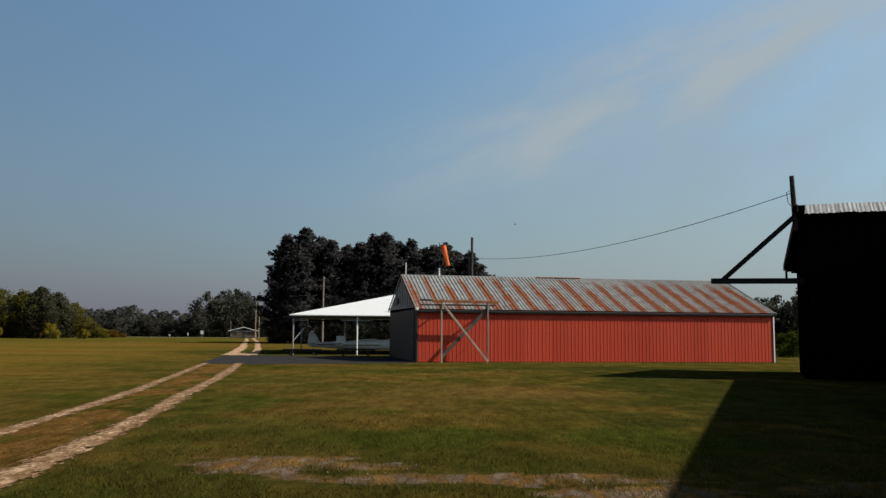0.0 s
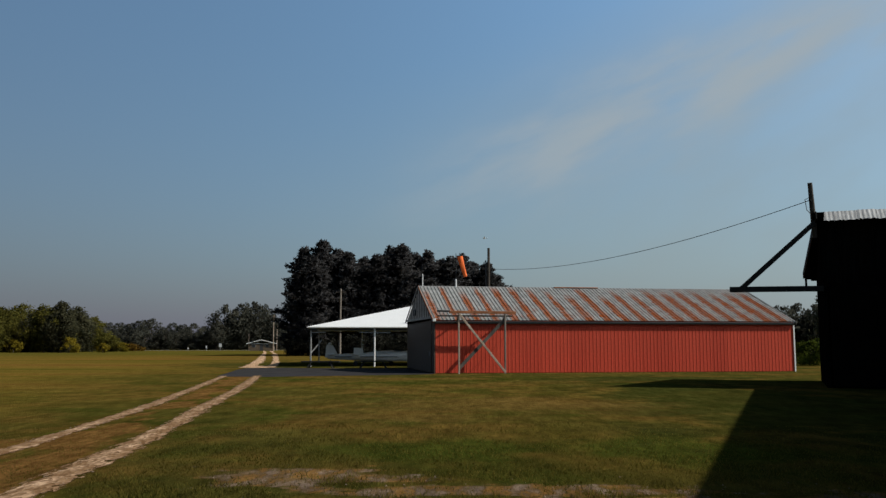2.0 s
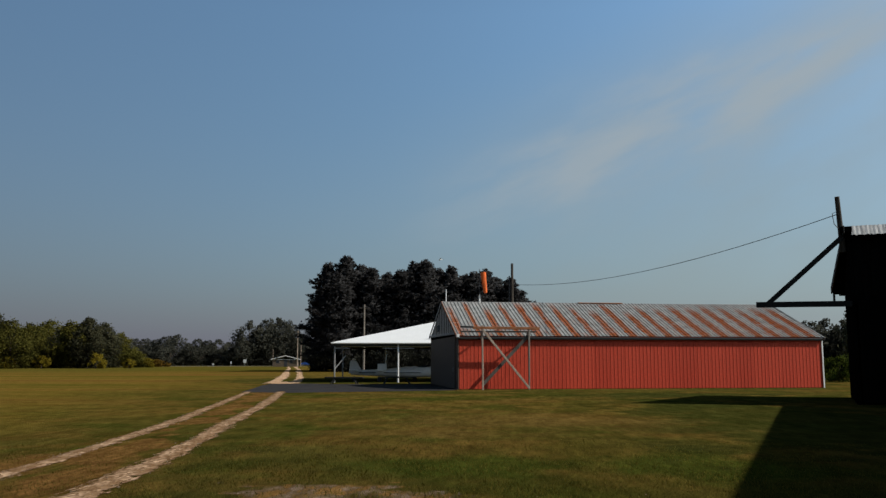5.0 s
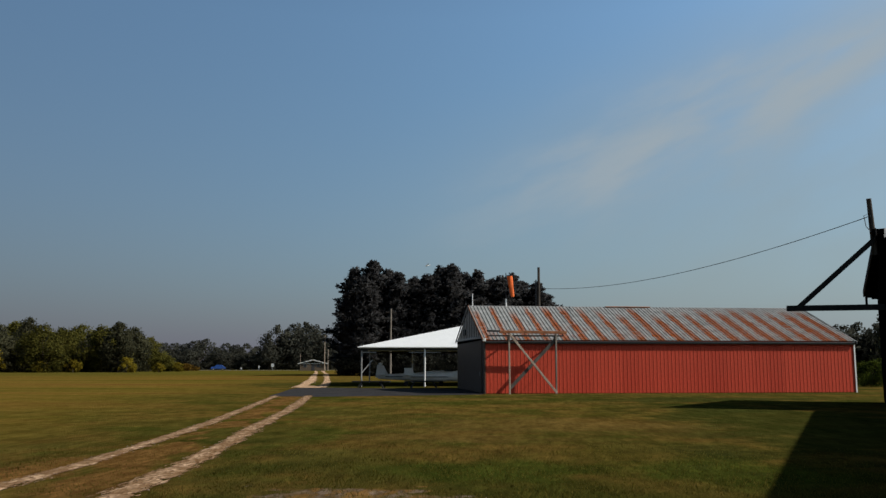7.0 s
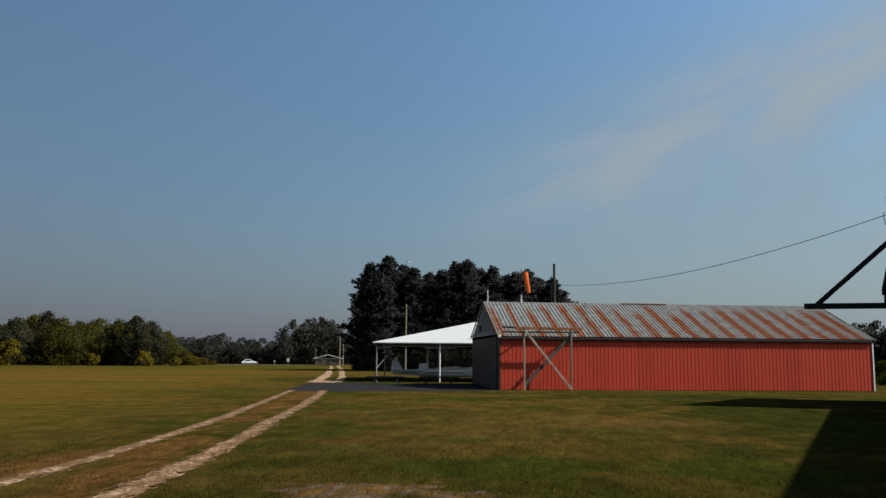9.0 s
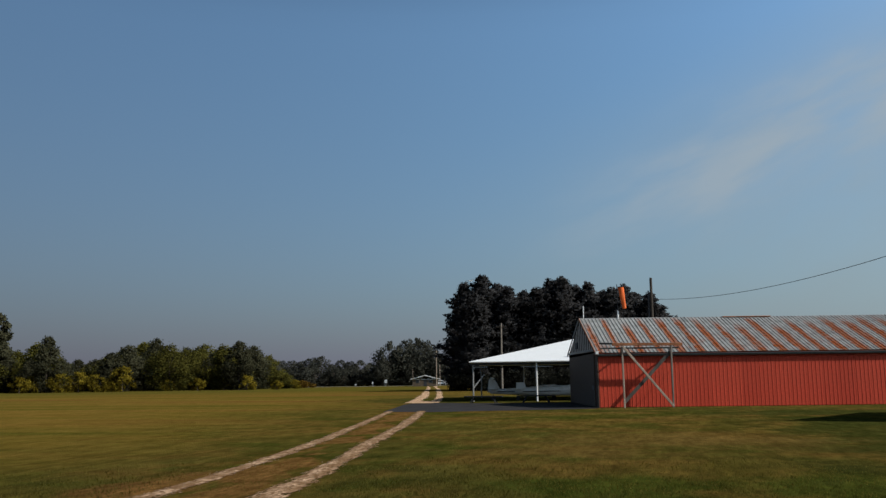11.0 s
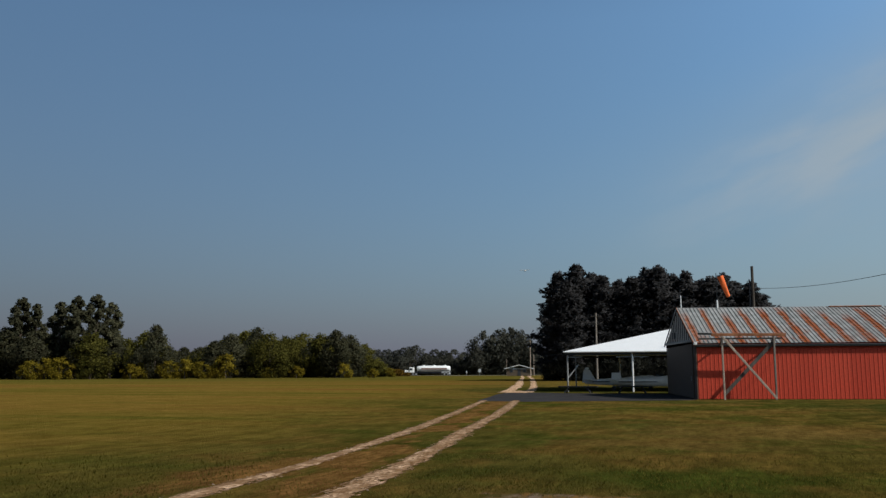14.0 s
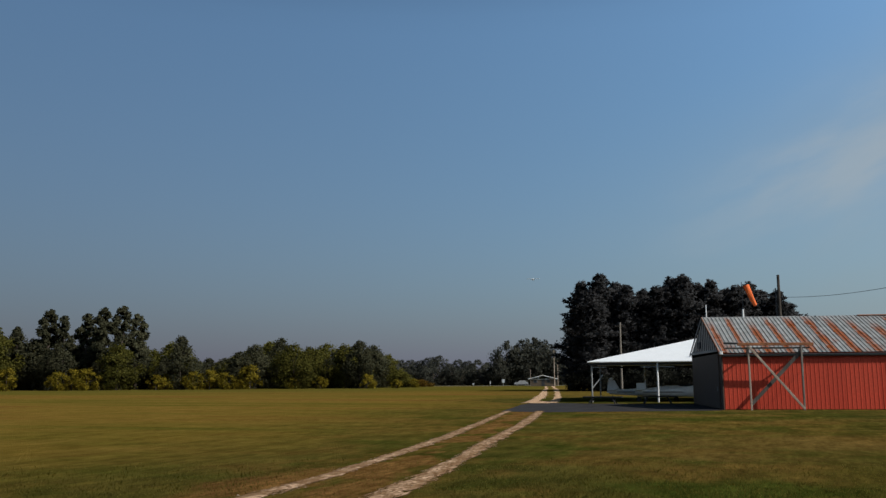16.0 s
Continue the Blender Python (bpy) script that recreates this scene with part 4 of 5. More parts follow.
def build_wire():
    a = Vector((13.35, 32.95, 7.08))
    b = Vector((SHED_POLE.x + 0.05, SHED_POLE.y, 7.36))
    pts = []
    for i in range(41):
        k = i / 40
        p = a.lerp(b, k)
        p.z -= 0.84 * 4 * k * (1 - k)
        pts.append(p)
    ob = new("overhead_cable", mesh_of(tube(pts, 0.015, 5), "overhead_cable", M_CABLE))
    tagged(ob, "thin black cable sagging between two wooden poles", "cable")


build_wire()
MAST = polar(0.24, 56.4)
MAST_TOP = height_at(5.95, 56.4)


def build_windsock():
    w = thing("windsock_mast", pose(*MAST), "slim windsock mast with white lower pipe on the hangar ridge", "mast")
    part("lower_pipe", tube([(0, 0, SHED_RIDGE - 0.12), (0, 0, height_at(4.32, 56.4))], 0.055, 10), M_WHITE, w, "white pipe")
    part("upper_rod", tube([(0, 0, height_at(4.3, 56.4)), (0, 0, MAST_TOP + 0.05)], 0.022, 8), M_DARKSTEEL, w)
    part("pivot", tube([(0, 0, MAST_TOP - 0.12), (0.22, -0.02, MAST_TOP - 0.14)], 0.02, 6), M_DARKSTEEL, w)
    # the sock hangs from its hoop, pointing down its own -z
    s = thing("windsock", pose(*(MAST + Vector((0.24, -0.05, MAST_TOP - 0.15)))), "limp bright orange fabric windsock hanging from its mast", "windsock")
    bm = bmesh.new()
    rings = []
    for i in range(9):
        k = i / 8
        r = 0.185 * (1 - k) + 0.115 * k
        fl = 1.0 - 0.38 * min(1, k * 3)
        rings.append([bm.verts.new((r * math.cos(a) * (1 + 0.05 * math.sin(5 * a + i)), r * fl * math.sin(a) * (1 + 0.10 * math.sin(3 * a + 0.7 * i)), -1.36 * k + 0.02 * math.sin(2 * a + i))) for a in (2 * math.pi * j / 20 for j in range(20))])
    for a, b in zip(rings, rings[1:]):
        for j in range(20):
            bm.faces.new((a[j], a[(j + 1) % 20], b[(j + 1) % 20], b[j]))
    part("sock", bm, M_ORANGE, s, smooth=True)
    part("hoop", tube([(0.2 * math.cos(a), 0.2 * math.sin(a), 0.0) for a in (2 * math.pi * j / 16 for j in range(17))], 0.012, 6), M_DARKSTEEL, s)
    return s


WINDSOCK = build_windsock()


# ---- trees ----
def unit(a):
    return a / np.maximum(1e-6, np.linalg.norm(a, axis=1))[:, None]


def crown_quads(centres, radii, n, size, rg, squash=0.8, middle=None):
    """Leaf clumps through a set of blobs, denser towards their skins."""
    w = np.array(radii) ** 2
    idx = rg.choice(len(centres), n, p=w / w.sum())
    d = unit(rg.normal(0, 1, (n, 3)))
    r = np.array(radii)[idx] * 1.15 * rg.random(n) ** 0.5
    c = np.array(centres)[idx] + d * r[:, None] * np.array([1, 1, squash]) + rg.normal(0, 0.28, (n, 3)) * np.array(radii)[idx][:, None]
    nrm = unit(d + rg.normal(0, 0.5, (n, 3)))
    u = unit(np.cross(nrm, rg.normal(0, 1, (n, 3))))
    v = np.cross(nrm, u)
    s = size * (0.55 + 0.9 * rg.random(n))
    out = unit(c - np.array(middle)[None]) if middle is not None else d
    soft = unit(0.12 * d + 0.55 * out + rg.normal(0, 0.3, (n, 3)))
    return c, u * s[:, None], v * s[:, None] * 0.75, soft


def make_broadleaf(name, height, spread, mat, seed, label, n=9000, leaf=0.168, low=0.04, blobs=120, category="tree", group=""):
    """A leafy tree at the origin: trunk, limbs and an uneven crown."""
    rg = np.random.default_rng(seed)
    t = thing(name, Matrix(), label, category, group)
    top = height * 0.72
    path = [(0, 0, 0), (rg.normal(0, 0.1), rg.normal(0, 0.1), top * 0.4), (rg.normal(0, 0.25), rg.normal(0, 0.25), top)]
    bm = tube(path, [height * 0.022, height * 0.016, height * 0.004], 8)
    cs, rs = [], []
    for i in range(blobs):
        k = low + (0.98 - low) * (i + rg.random()) / blobs
        prof = math.sin(math.pi * min(1, (k - low) / (1 - low) * 0.86 + 0.14)) ** 0.7
        a = rg.random() * 6.283
        rad = spread * prof * (0.2 + 0.8 * rg.random() ** 0.7)
        r = spread * (0.15 + 0.17 * rg.random()) * (0.6 + 0.5 * prof)
        p = np.array([rad * math.cos(a), rad * math.sin(a), max(r * 0.7, k * height - r * 0.5)])
        cs.append(p), rs.append(r)
        if i % 8 == 0:
            zb = min(top, p[2] * 0.6)
            tube([(0, 0, zb), tuple(p * 0.6 + np.array([0, 0, zb * 0.4])), tuple(p)], [height * 0.008, height * 0.005, height * 0.002], 5, bm)
    part("trunk", bm, M_BARK, t)
    c, u, v, nn = crown_quads(cs, rs, n, leaf * (height / 12) ** 0.5, rg, middle=(0, 0, height * 0.45))
    crown = new("crown", quads_mesh("crown", c, u, v, mat, nn))
    crown.parent = t
    return t


def make_pine(name, height, spread, seed, label, n_whorl=30, bare=0.04):
    """A white pine: whorls of upturned limbs with tufts of needles."""
    rg = np.random.default_rng(seed)
    t = thing(name, Matrix(), label, "pine tree", "pines behind the shelter")
    bm = tube([(0, 0, 0), (0.1, 0, height * 0.5), (0.15, 0.1, height * 0.97)], [height * 0.02, height * 0.014, 0.03], 8)
    cs, us, vs, ns = [], [], [], []
    for i in range(n_whorl):
        k = bare + (1 - bare) * (i + 0.4 * rg.random()) / n_whorl
        z = k * height * 0.97
        q = (k - bare) / (1 - bare)
        reach = spread * (min(1, 0.7 + q * 1.2) * (1 - q ** 2.1) ** 0.8 + 0.05) * (0.72 + 0.5 * rg.random())
        for j in range(6):
            a = 6.283 * (j + rg.random() * 0.8) / 6 + i
            ln = reach * (0.42 + 0.62 * rg.random() + (0.40 if rg.random() < 0.14 else 0.0))
            rise = ln * (0.02 + 0.25 * rg.random())
            tip = np.array([ln * math.cos(a), ln * math.sin(a), z + rise])
            tube([(0, 0, z), tuple(tip * np.array([0.55, 0.55, 1]) - np.array([0, 0, rise * 0.75])), tuple(tip)], [0.06, 0.04, 0.015], 4, bm, caps=False)
            m = int(24 + 27 * ln)
            s = 0.18 + 0.85 * rg.random(m) ** 0.7
            base = np.array([0, 0, z])[None] + (tip - np.array([0, 0, z]))[None] * s[:, None]
            c = base + rg.normal(0, 1, (m, 3)) * np.array([0.42, 0.42, 0.24]) * ((0.6 + ln * 0.16) * (1.2 - 0.75 * s))[:, None]
            d = rg.normal(0, 1, (m, 3)) + (tip / max(0.1, np.linalg.norm(tip)))[None] * 0.8
            d[:, 2] = np.abs(d[:, 2]) * 0.4
            d /= np.linalg.norm(d, axis=1)[:, None]
            w = np.cross(d, rg.normal(0, 1, (m, 3)))
            w /= np.linalg.norm(w, axis=1)[:, None]
            out = np.array([math.cos(a), math.sin(a), 0.35])
            ns.append(unit(0.6 * out[None] + rg.normal(0, 0.35, (m, 3))))
            cs.append(c), us.append(d * (0.15 + 0.17 * rg.random(m))[:, None]), vs.append(w * (0.05 + 0.07 * rg.random(m))[:, None])
        # twigs between the limbs
        m = int(40 + 34 * reach)
        a = rg.random(m) * 6.283
        rad = reach * 0.85 * rg.random(m) ** 0.55
        c = np.stack([rad * np.cos(a), rad * np.sin(a), z + rg.uniform(-0.5, 0.6, m) + rad * 0.12], 1)
        d, w = unit(rg.normal(0, 1, (m, 3))), unit(rg.normal(0, 1, (m, 3)))
        cs.append(c), us.append(d * (0.15 + 0.17 * rg.random(m))[:, None]), vs.append(w * (0.06 + 0.08 * rg.random(m))[:, None])
        ns.append(unit(np.stack([np.cos(a), np.sin(a), np.full(m, 0.3)], 1) + rg.normal(0, 0.35, (m, 3))))
    part("trunk", bm, M_BARK, t)
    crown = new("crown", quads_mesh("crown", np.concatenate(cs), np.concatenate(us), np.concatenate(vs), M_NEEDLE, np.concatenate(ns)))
    crown.parent = t
    return t


def put_tree(proto, az, d, el, rg, wide=1.0):
    """A copy of the tree at that bearing and distance, its top at the elevation el."""
    h = height_at(el, d)
    s = 1.03 * h / proto["h"]
    m = Matrix.Translation(polar(az, d)) @ pose(0, 0, 0, 0, 0, float(rg.uniform(0, 360))) @ Matrix.Diagonal((s * wide * float(rg.uniform(0.92, 1.12)), s * wide, s, 1))
    ob = copy_thing(proto["ob"], Matrix())
    ob.matrix_basis = m
    return ob


def drop(proto):
    for o in (*proto["ob"].children_recursive, proto["ob"]):
        bpy.data.objects.remove(o)


def build_woods():
    rg = np.random.default_rng(11)
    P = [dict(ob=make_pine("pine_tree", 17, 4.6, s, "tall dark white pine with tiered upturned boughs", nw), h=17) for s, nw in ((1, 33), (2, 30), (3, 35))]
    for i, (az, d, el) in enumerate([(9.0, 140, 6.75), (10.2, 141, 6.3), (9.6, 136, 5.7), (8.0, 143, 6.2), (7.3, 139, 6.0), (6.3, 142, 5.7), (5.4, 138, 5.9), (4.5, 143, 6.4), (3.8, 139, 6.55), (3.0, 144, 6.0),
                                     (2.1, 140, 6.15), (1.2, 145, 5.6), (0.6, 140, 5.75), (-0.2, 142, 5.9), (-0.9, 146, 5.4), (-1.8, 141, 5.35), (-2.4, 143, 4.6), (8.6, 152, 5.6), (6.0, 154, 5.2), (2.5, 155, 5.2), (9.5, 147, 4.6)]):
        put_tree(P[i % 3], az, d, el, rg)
    for p in P:
        drop(p)
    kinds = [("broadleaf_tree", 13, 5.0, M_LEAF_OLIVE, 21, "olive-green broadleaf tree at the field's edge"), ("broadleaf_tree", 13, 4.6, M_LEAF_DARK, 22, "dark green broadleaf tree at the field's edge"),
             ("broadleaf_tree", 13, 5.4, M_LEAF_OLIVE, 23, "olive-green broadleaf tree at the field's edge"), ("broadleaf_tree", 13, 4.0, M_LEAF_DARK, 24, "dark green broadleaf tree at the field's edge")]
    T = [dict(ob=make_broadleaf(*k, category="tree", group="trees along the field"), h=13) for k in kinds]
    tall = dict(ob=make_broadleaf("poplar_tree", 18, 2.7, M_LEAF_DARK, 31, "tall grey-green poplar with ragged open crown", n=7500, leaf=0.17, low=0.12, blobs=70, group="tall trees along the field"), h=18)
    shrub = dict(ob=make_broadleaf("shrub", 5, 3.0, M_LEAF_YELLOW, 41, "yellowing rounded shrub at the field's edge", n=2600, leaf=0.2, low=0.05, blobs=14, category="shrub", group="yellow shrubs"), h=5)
    far = dict(ob=make_broadleaf("far_tree", 13, 5.5, M_LEAF_HAZED, 51, "dark distant broadleaf tree behind the road", n=4000, leaf=0.21, low=0.03, blobs=64, group="far trees"), h=13)
    # (bearing, top) along the edge of the field
    line = [(22.9, 1.7, 0), (23.8, 2.3, 1), (24.7, 2.6, 3), (25.6, 2.35, 0), (26.8, 2.4, 2), (27.9, 2.2, 0), (28.9, 2.4, 2), (29.7, 2.75, 1), (30.4, 2.5, 0), (31.3, 2.35, 1), (32.3, 1.9, 3), (33.2, 1.5, 1), (34.2, 1.5, 3), (35.1, 1.6, 1), (35.9, 2.85, 3), (36.8, 1.5, 1), (37.6, 2.0, 0),
            (38.4, 2.4, 3), (39.6, 2.3, 0), (40.7, 2.3, 1), (41.8, 2.2, 0), (43.0, 2.3, 1), (44.2, 2.6, 3), (45.3, 3.0, 1), (46.4, 3.1, 0), (47.6, 3.3, 1), (49.0, 3.2, 3)]
    for az, el, k in line:
        d = 232 + 14 * math.sin(az * 1.7) + float(rg.uniform(-6, 6))
        put_tree(T[k], az, d, el, rg, 1.12 if el < 2.6 else 0.8 if 35 < az < 37 else 0.95)
        put_tree(T[(k + 1) % 4], az + 0.4, d + 14, el * 0.85, rg, 1.25)
    for az, el in ((38.5, 4.2), (39.4, 4.65), (40.5, 4.55), (41.4, 4.15), (42.7, 4.0), (43.5, 4.35), (45.2, 3.3)):
        put_tree(tall, az, 226 + float(rg.uniform(-4, 8)), el, rg)
    for az, el in ((22.3, 0.15), (24.2, 0.5), (27.2, 0.35), (29.0, 0.3), (31.6, 1.1), (31.9, 0.75), (33.2, 0.65), (34.1, 0.8), (35.1, 0.7), (36.6, 0.6), (37.3, 0.5), (41.3, 0.9), (42.1, 0.85), (42.9, 0.7), (45.6, 0.9), (47.0, 0.8)):
        put_tree(shrub, az, 212 + float(rg.uniform(-4, 4)), el, rg)
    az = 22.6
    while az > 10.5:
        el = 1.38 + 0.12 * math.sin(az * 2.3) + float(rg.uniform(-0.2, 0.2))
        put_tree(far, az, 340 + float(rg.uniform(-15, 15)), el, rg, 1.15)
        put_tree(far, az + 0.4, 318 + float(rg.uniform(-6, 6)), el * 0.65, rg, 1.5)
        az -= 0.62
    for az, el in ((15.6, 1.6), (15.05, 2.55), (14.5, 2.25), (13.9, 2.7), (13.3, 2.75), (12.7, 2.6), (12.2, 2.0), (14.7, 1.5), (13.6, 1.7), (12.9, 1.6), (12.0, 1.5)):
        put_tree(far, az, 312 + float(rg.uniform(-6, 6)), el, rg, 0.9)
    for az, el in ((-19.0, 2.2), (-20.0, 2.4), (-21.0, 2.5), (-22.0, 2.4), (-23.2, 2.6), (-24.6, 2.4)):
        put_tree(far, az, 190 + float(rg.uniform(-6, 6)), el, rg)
    bush = dict(ob=make_broadleaf("bush", 5, 3.2, M_LEAF_GREEN, 43, "sunlit green weeds and low bushes behind the hangars", n=3000, leaf=0.17, low=0.03, blobs=16, category="shrub", group="bushes behind the hangars"), h=5)
    under = dict(ob=make_broadleaf("undergrowth_bush", 4, 3.4, M_UNDER, 44, "undergrowth bush coloured near black for shade beneath trees", n=2600, leaf=0.2, low=0.03, blobs=16, category="shrub", group="undergrowth"), h=4)
    weeds = dict(ob=make_broadleaf("tall_weeds", 2, 2.4, M_WEED, 45, "rusty orange tall weeds at the field's edge", n=1500, leaf=0.22, low=0.03, blobs=12, category="weeds", group="tall weeds"), h=2)
    for az, d, el in ((-20.3, 82, 0.15), (-21.0, 80, 0.2), (-21.6, 76, 0.3), (-22.3, 74, 0.4), (-23.4, 78, 0.5)):
        put_tree(bush, az, d, el, rg)
    # bushes added to fill in the shade beneath the pines
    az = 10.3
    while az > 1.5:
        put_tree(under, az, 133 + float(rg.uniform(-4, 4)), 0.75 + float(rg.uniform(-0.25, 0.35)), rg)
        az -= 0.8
    # the same near-black bushes for the shaded trees behind the hangars
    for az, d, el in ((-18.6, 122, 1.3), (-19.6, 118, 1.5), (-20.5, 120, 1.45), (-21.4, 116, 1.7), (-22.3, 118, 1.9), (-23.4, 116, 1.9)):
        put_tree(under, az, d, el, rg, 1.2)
    put_tree(T[1], -23.3, 84, 4.0, rg, 0.8)
    for az, el in ((21.7, 0.55), (22.1, 0.75), (21.3, 0.2)):
        put_tree(T[0] if el > 0.5 else shrub, az, 236, el, rg, 1.5)
    for az in (20.5, 20.8, 21.1, 21.5):
        put_tree(weeds, az, 262 if az < 22 else 206, 0.02 + float(rg.uniform(-0.05, 0.12)), rg, 1.6)
    drop(bush), drop(under), drop(weeds)
    for p in (*T, tall, shrub, far):
        drop(p)


build_woods()


# ---- far house, signs, lorry, aircraft ----
def build_house():
    h = thing("far_house", pose(*polar(12.8, 258), 0, 0, 10), "low grey house with a shallow gabled roof by the road", "house")
    part("wall", box(-3.6, 3.6, 0, 6, 0, 2.1), M_HOUSE, h)
    bm = bmesh.new()
    prof = [(-4.3, 2.1), (0, 3.2), (4.3, 2.1), (4.3, 1.96), (0, 3.04), (-4.3, 1.96)]
    a = [bm.verts.new((x, -0.5, z)) for x, z in prof]
    b = [bm.verts.new((x, 6.5, z)) for x, z in prof]
    bm.faces.new(a), bm.faces.new(b[::-1])
    for i in range(6):
        bm.faces.new((a[i], a[(i + 1) % 6], b[(i + 1) % 6], b[i]))
    bmesh.ops.recalc_face_normals(bm, faces=bm.faces)
    part("roof", bm, M_SHINGLE, h)
    part("fascia", beam((-4.3, -0.54, 2.06), (0, -0.54, 3.16), 0.06, 0.17), M_WHITE, h)
    part("fascia", beam((4.3, -0.54, 2.06), (0, -0.54, 3.16), 0.06, 0.17), M_WHITE, h)
    part("gable", beam((-3.5, -0.03, 2.06), (3.5, -0.03, 2.06), 0.06, 0.1), M_WHITE, h)
    for x in (-2.2, 1.6):
        w = part("window", box(x - 0.5, x + 0.5, -0.05, 0.0, 1.0, 1.9, 0.01), M_SHINGLE, h)
        part("pane", box(x - 0.42, x + 0.42, -0.07, -0.05, 1.06, 1.84), M_GLASS, w)
    part("door", box(-0.4, 0.5, -0.05, 0.0, 0, 2.0, 0.01), M_DARKSTEEL, h)
    return h


build_house()


def build_sign(at, w, z, mat, label):
    s = thing("roadside_sign", at, label, "sign", "roadside signs")
    part("post", tube([(0, 0, 0), (0, 0, z)], 0.06, 6), M_ZINC, s)
    part("board", box(-w / 2, w / 2, -0.08, -0.05, z - 0.5 * z, z, 0.01), mat, s)
    return s


build_sign(pose(*polar(15.35, 275)), 0.9, 2.1, M_WHITE, "white board on a post beside the road")
build_sign(pose(*polar(16.2, 275)), 0.4, 1.5, M_WHITE, "small pale marker post beside the road")
build_sign(pose(*polar(17.3, 275)), 0.5, 0.9, M_WHITE, "small pale marker post beside the road")
ROAD_Z = 0.04


def add_wheels(v, xs, w, r):
    for x in xs:
        for y in (-w, w):
            tyre = part("wheel", tube([(x, y - 0.14, r), (x, y + 0.14, r)], r, 16), M_TYRE, v)
            part("rim", tube([(x, y - 0.16, r), (x, y + 0.16, r)], r * 0.55, 12), M_ZINC, tyre)


def build_lorry():
    """A tank lorry; it faces +x."""
    v = thing("tank_lorry", Matrix(), "white tank lorry with long rounded trailer on the road", "truck")
    bm = bmesh.new()
    rings = []
    for x, k in ((-6.4, 0.6), (-6.1, 0.86), (-5.0, 0.97), (-2.5, 1.0), (1.6, 1.0), (3.4, 0.92), (4.4, 0.8), (4.7, 0.55)):
        rings.append([bm.verts.new((x, 1.2 * k * math.cos(a), 2.25 + 0.98 * k * math.sin(a))) for a in (2 * math.pi * j / 18 for j in range(18))])
    for a, b in zip(rings, rings[1:]):
        for j in range(18):
            bm.faces.new((a[j], b[j], b[(j + 1) % 18], a[(j + 1) % 18]))
    bm.faces.new(rings[0]), bm.faces.new(rings[-1][::-1])
    bmesh.ops.recalc_face_normals(bm, faces=bm.faces)
    tank = part("tank", bm, M_WHITE, v, "white rounded tank", smooth=True)
    for y in (-1.215, 1.215):
        part("stripe", box(-5.2, 3.2, y - 0.03, y + 0.03, 1.95, 2.45, 0.01), M_BANDBROWN, tank, "faded brown band of lettering")
        part("stripe", box(-5.9, 4.1, y - 0.02, y + 0.02, 1.55, 1.7, 0.01), M_DARKSTEEL, tank, "dark lower rail")
    for x in (-4.5, -1.0, 2.5):
        part("hatch", tube([(x, 0, 3.15), (x, 0, 3.42)], 0.45, 10), M_WHITE, tank)
    part("chassis", box(-6.5, 7.6, -0.45, 0.45, 0.75, 1.3, 0.02), M_DARKSTEEL, v)
    part("skirt", box(-6.3, -3.4, -1.15, 1.15, 0.7, 1.35, 0.05), M_ZINC, v)
    cab = part("cab", box(5.5, 7.2, -1.15, 1.15, 0.85, 2.65, 0.18), M_WHITE, v)
    part("windscreen", box(7.18, 7.23, -0.95, 0.95, 1.75, 2.45, 0.02), M_GLASS, cab)
    part("side_window", box(6.1, 7.0, -1.17, -1.14, 1.7, 2.4, 0.01), M_GLASS, cab)
    part("side_window", box(6.1, 7.0, 1.14, 1.17, 1.7, 2.4, 0.01), M_GLASS, cab)
    part("bonnet", box(7.1, 8.9, -0.95, 0.95, 0.8, 1.75, 0.2), M_WHITE, v)
    add_wheels(v, (-5.6, -4.4, 4.9, 5.9, 8.2), 1.05, 0.5)
    return v


M_BANDBROWN = plain("faded_brown_band", (0.20, 0.12, 0.10), 0.6)
LORRY = build_lorry()


def build_car(name, paint, label):
    v = thing(name, Matrix(), label, "car")
    bm = bmesh.new()
    prof = [(-2.3, 0.4), (-2.3, 0.95), (-1.9, 1.05), (-1.3, 1.65), (0.5, 1.7), (1.2, 1.1), (2.2, 0.95), (2.35, 0.4)]
    a = [bm.verts.new((x, -0.9, z)) for x, z in prof]
    b = [bm.verts.new((x, 0.9, z)) for x, z in prof]
    bm.faces.new(a), bm.faces.new(b[::-1])
    for i in range(8):
        bm.faces.new((a[i], a[(i + 1) % 8], b[(i + 1) % 8], b[i]))
    bmesh.ops.recalc_face_normals(bm, faces=bm.faces)
    bmesh.ops.bevel(bm, geom=list(bm.edges), offset=0.06, segments=1, affect="EDGES")
    part("body", bm, paint, v)
    part("side_window", box(-1.2, 0.7, -0.93, -0.89, 1.12, 1.55, 0.02), M_GLASS, v)
    add_wheels(v, (-1.4, 1.4), 0.82, 0.33)
    return v


CAR = build_car("blue_car", M_BLUE, "blue car passing on the far road")
SILVER_CAR = build_car("silver_car", M_ZINC, "silver car coming out from behind the far house")
WHITE_CAR = build_car("white_car", M_WHITE, "white car passing on the far road")


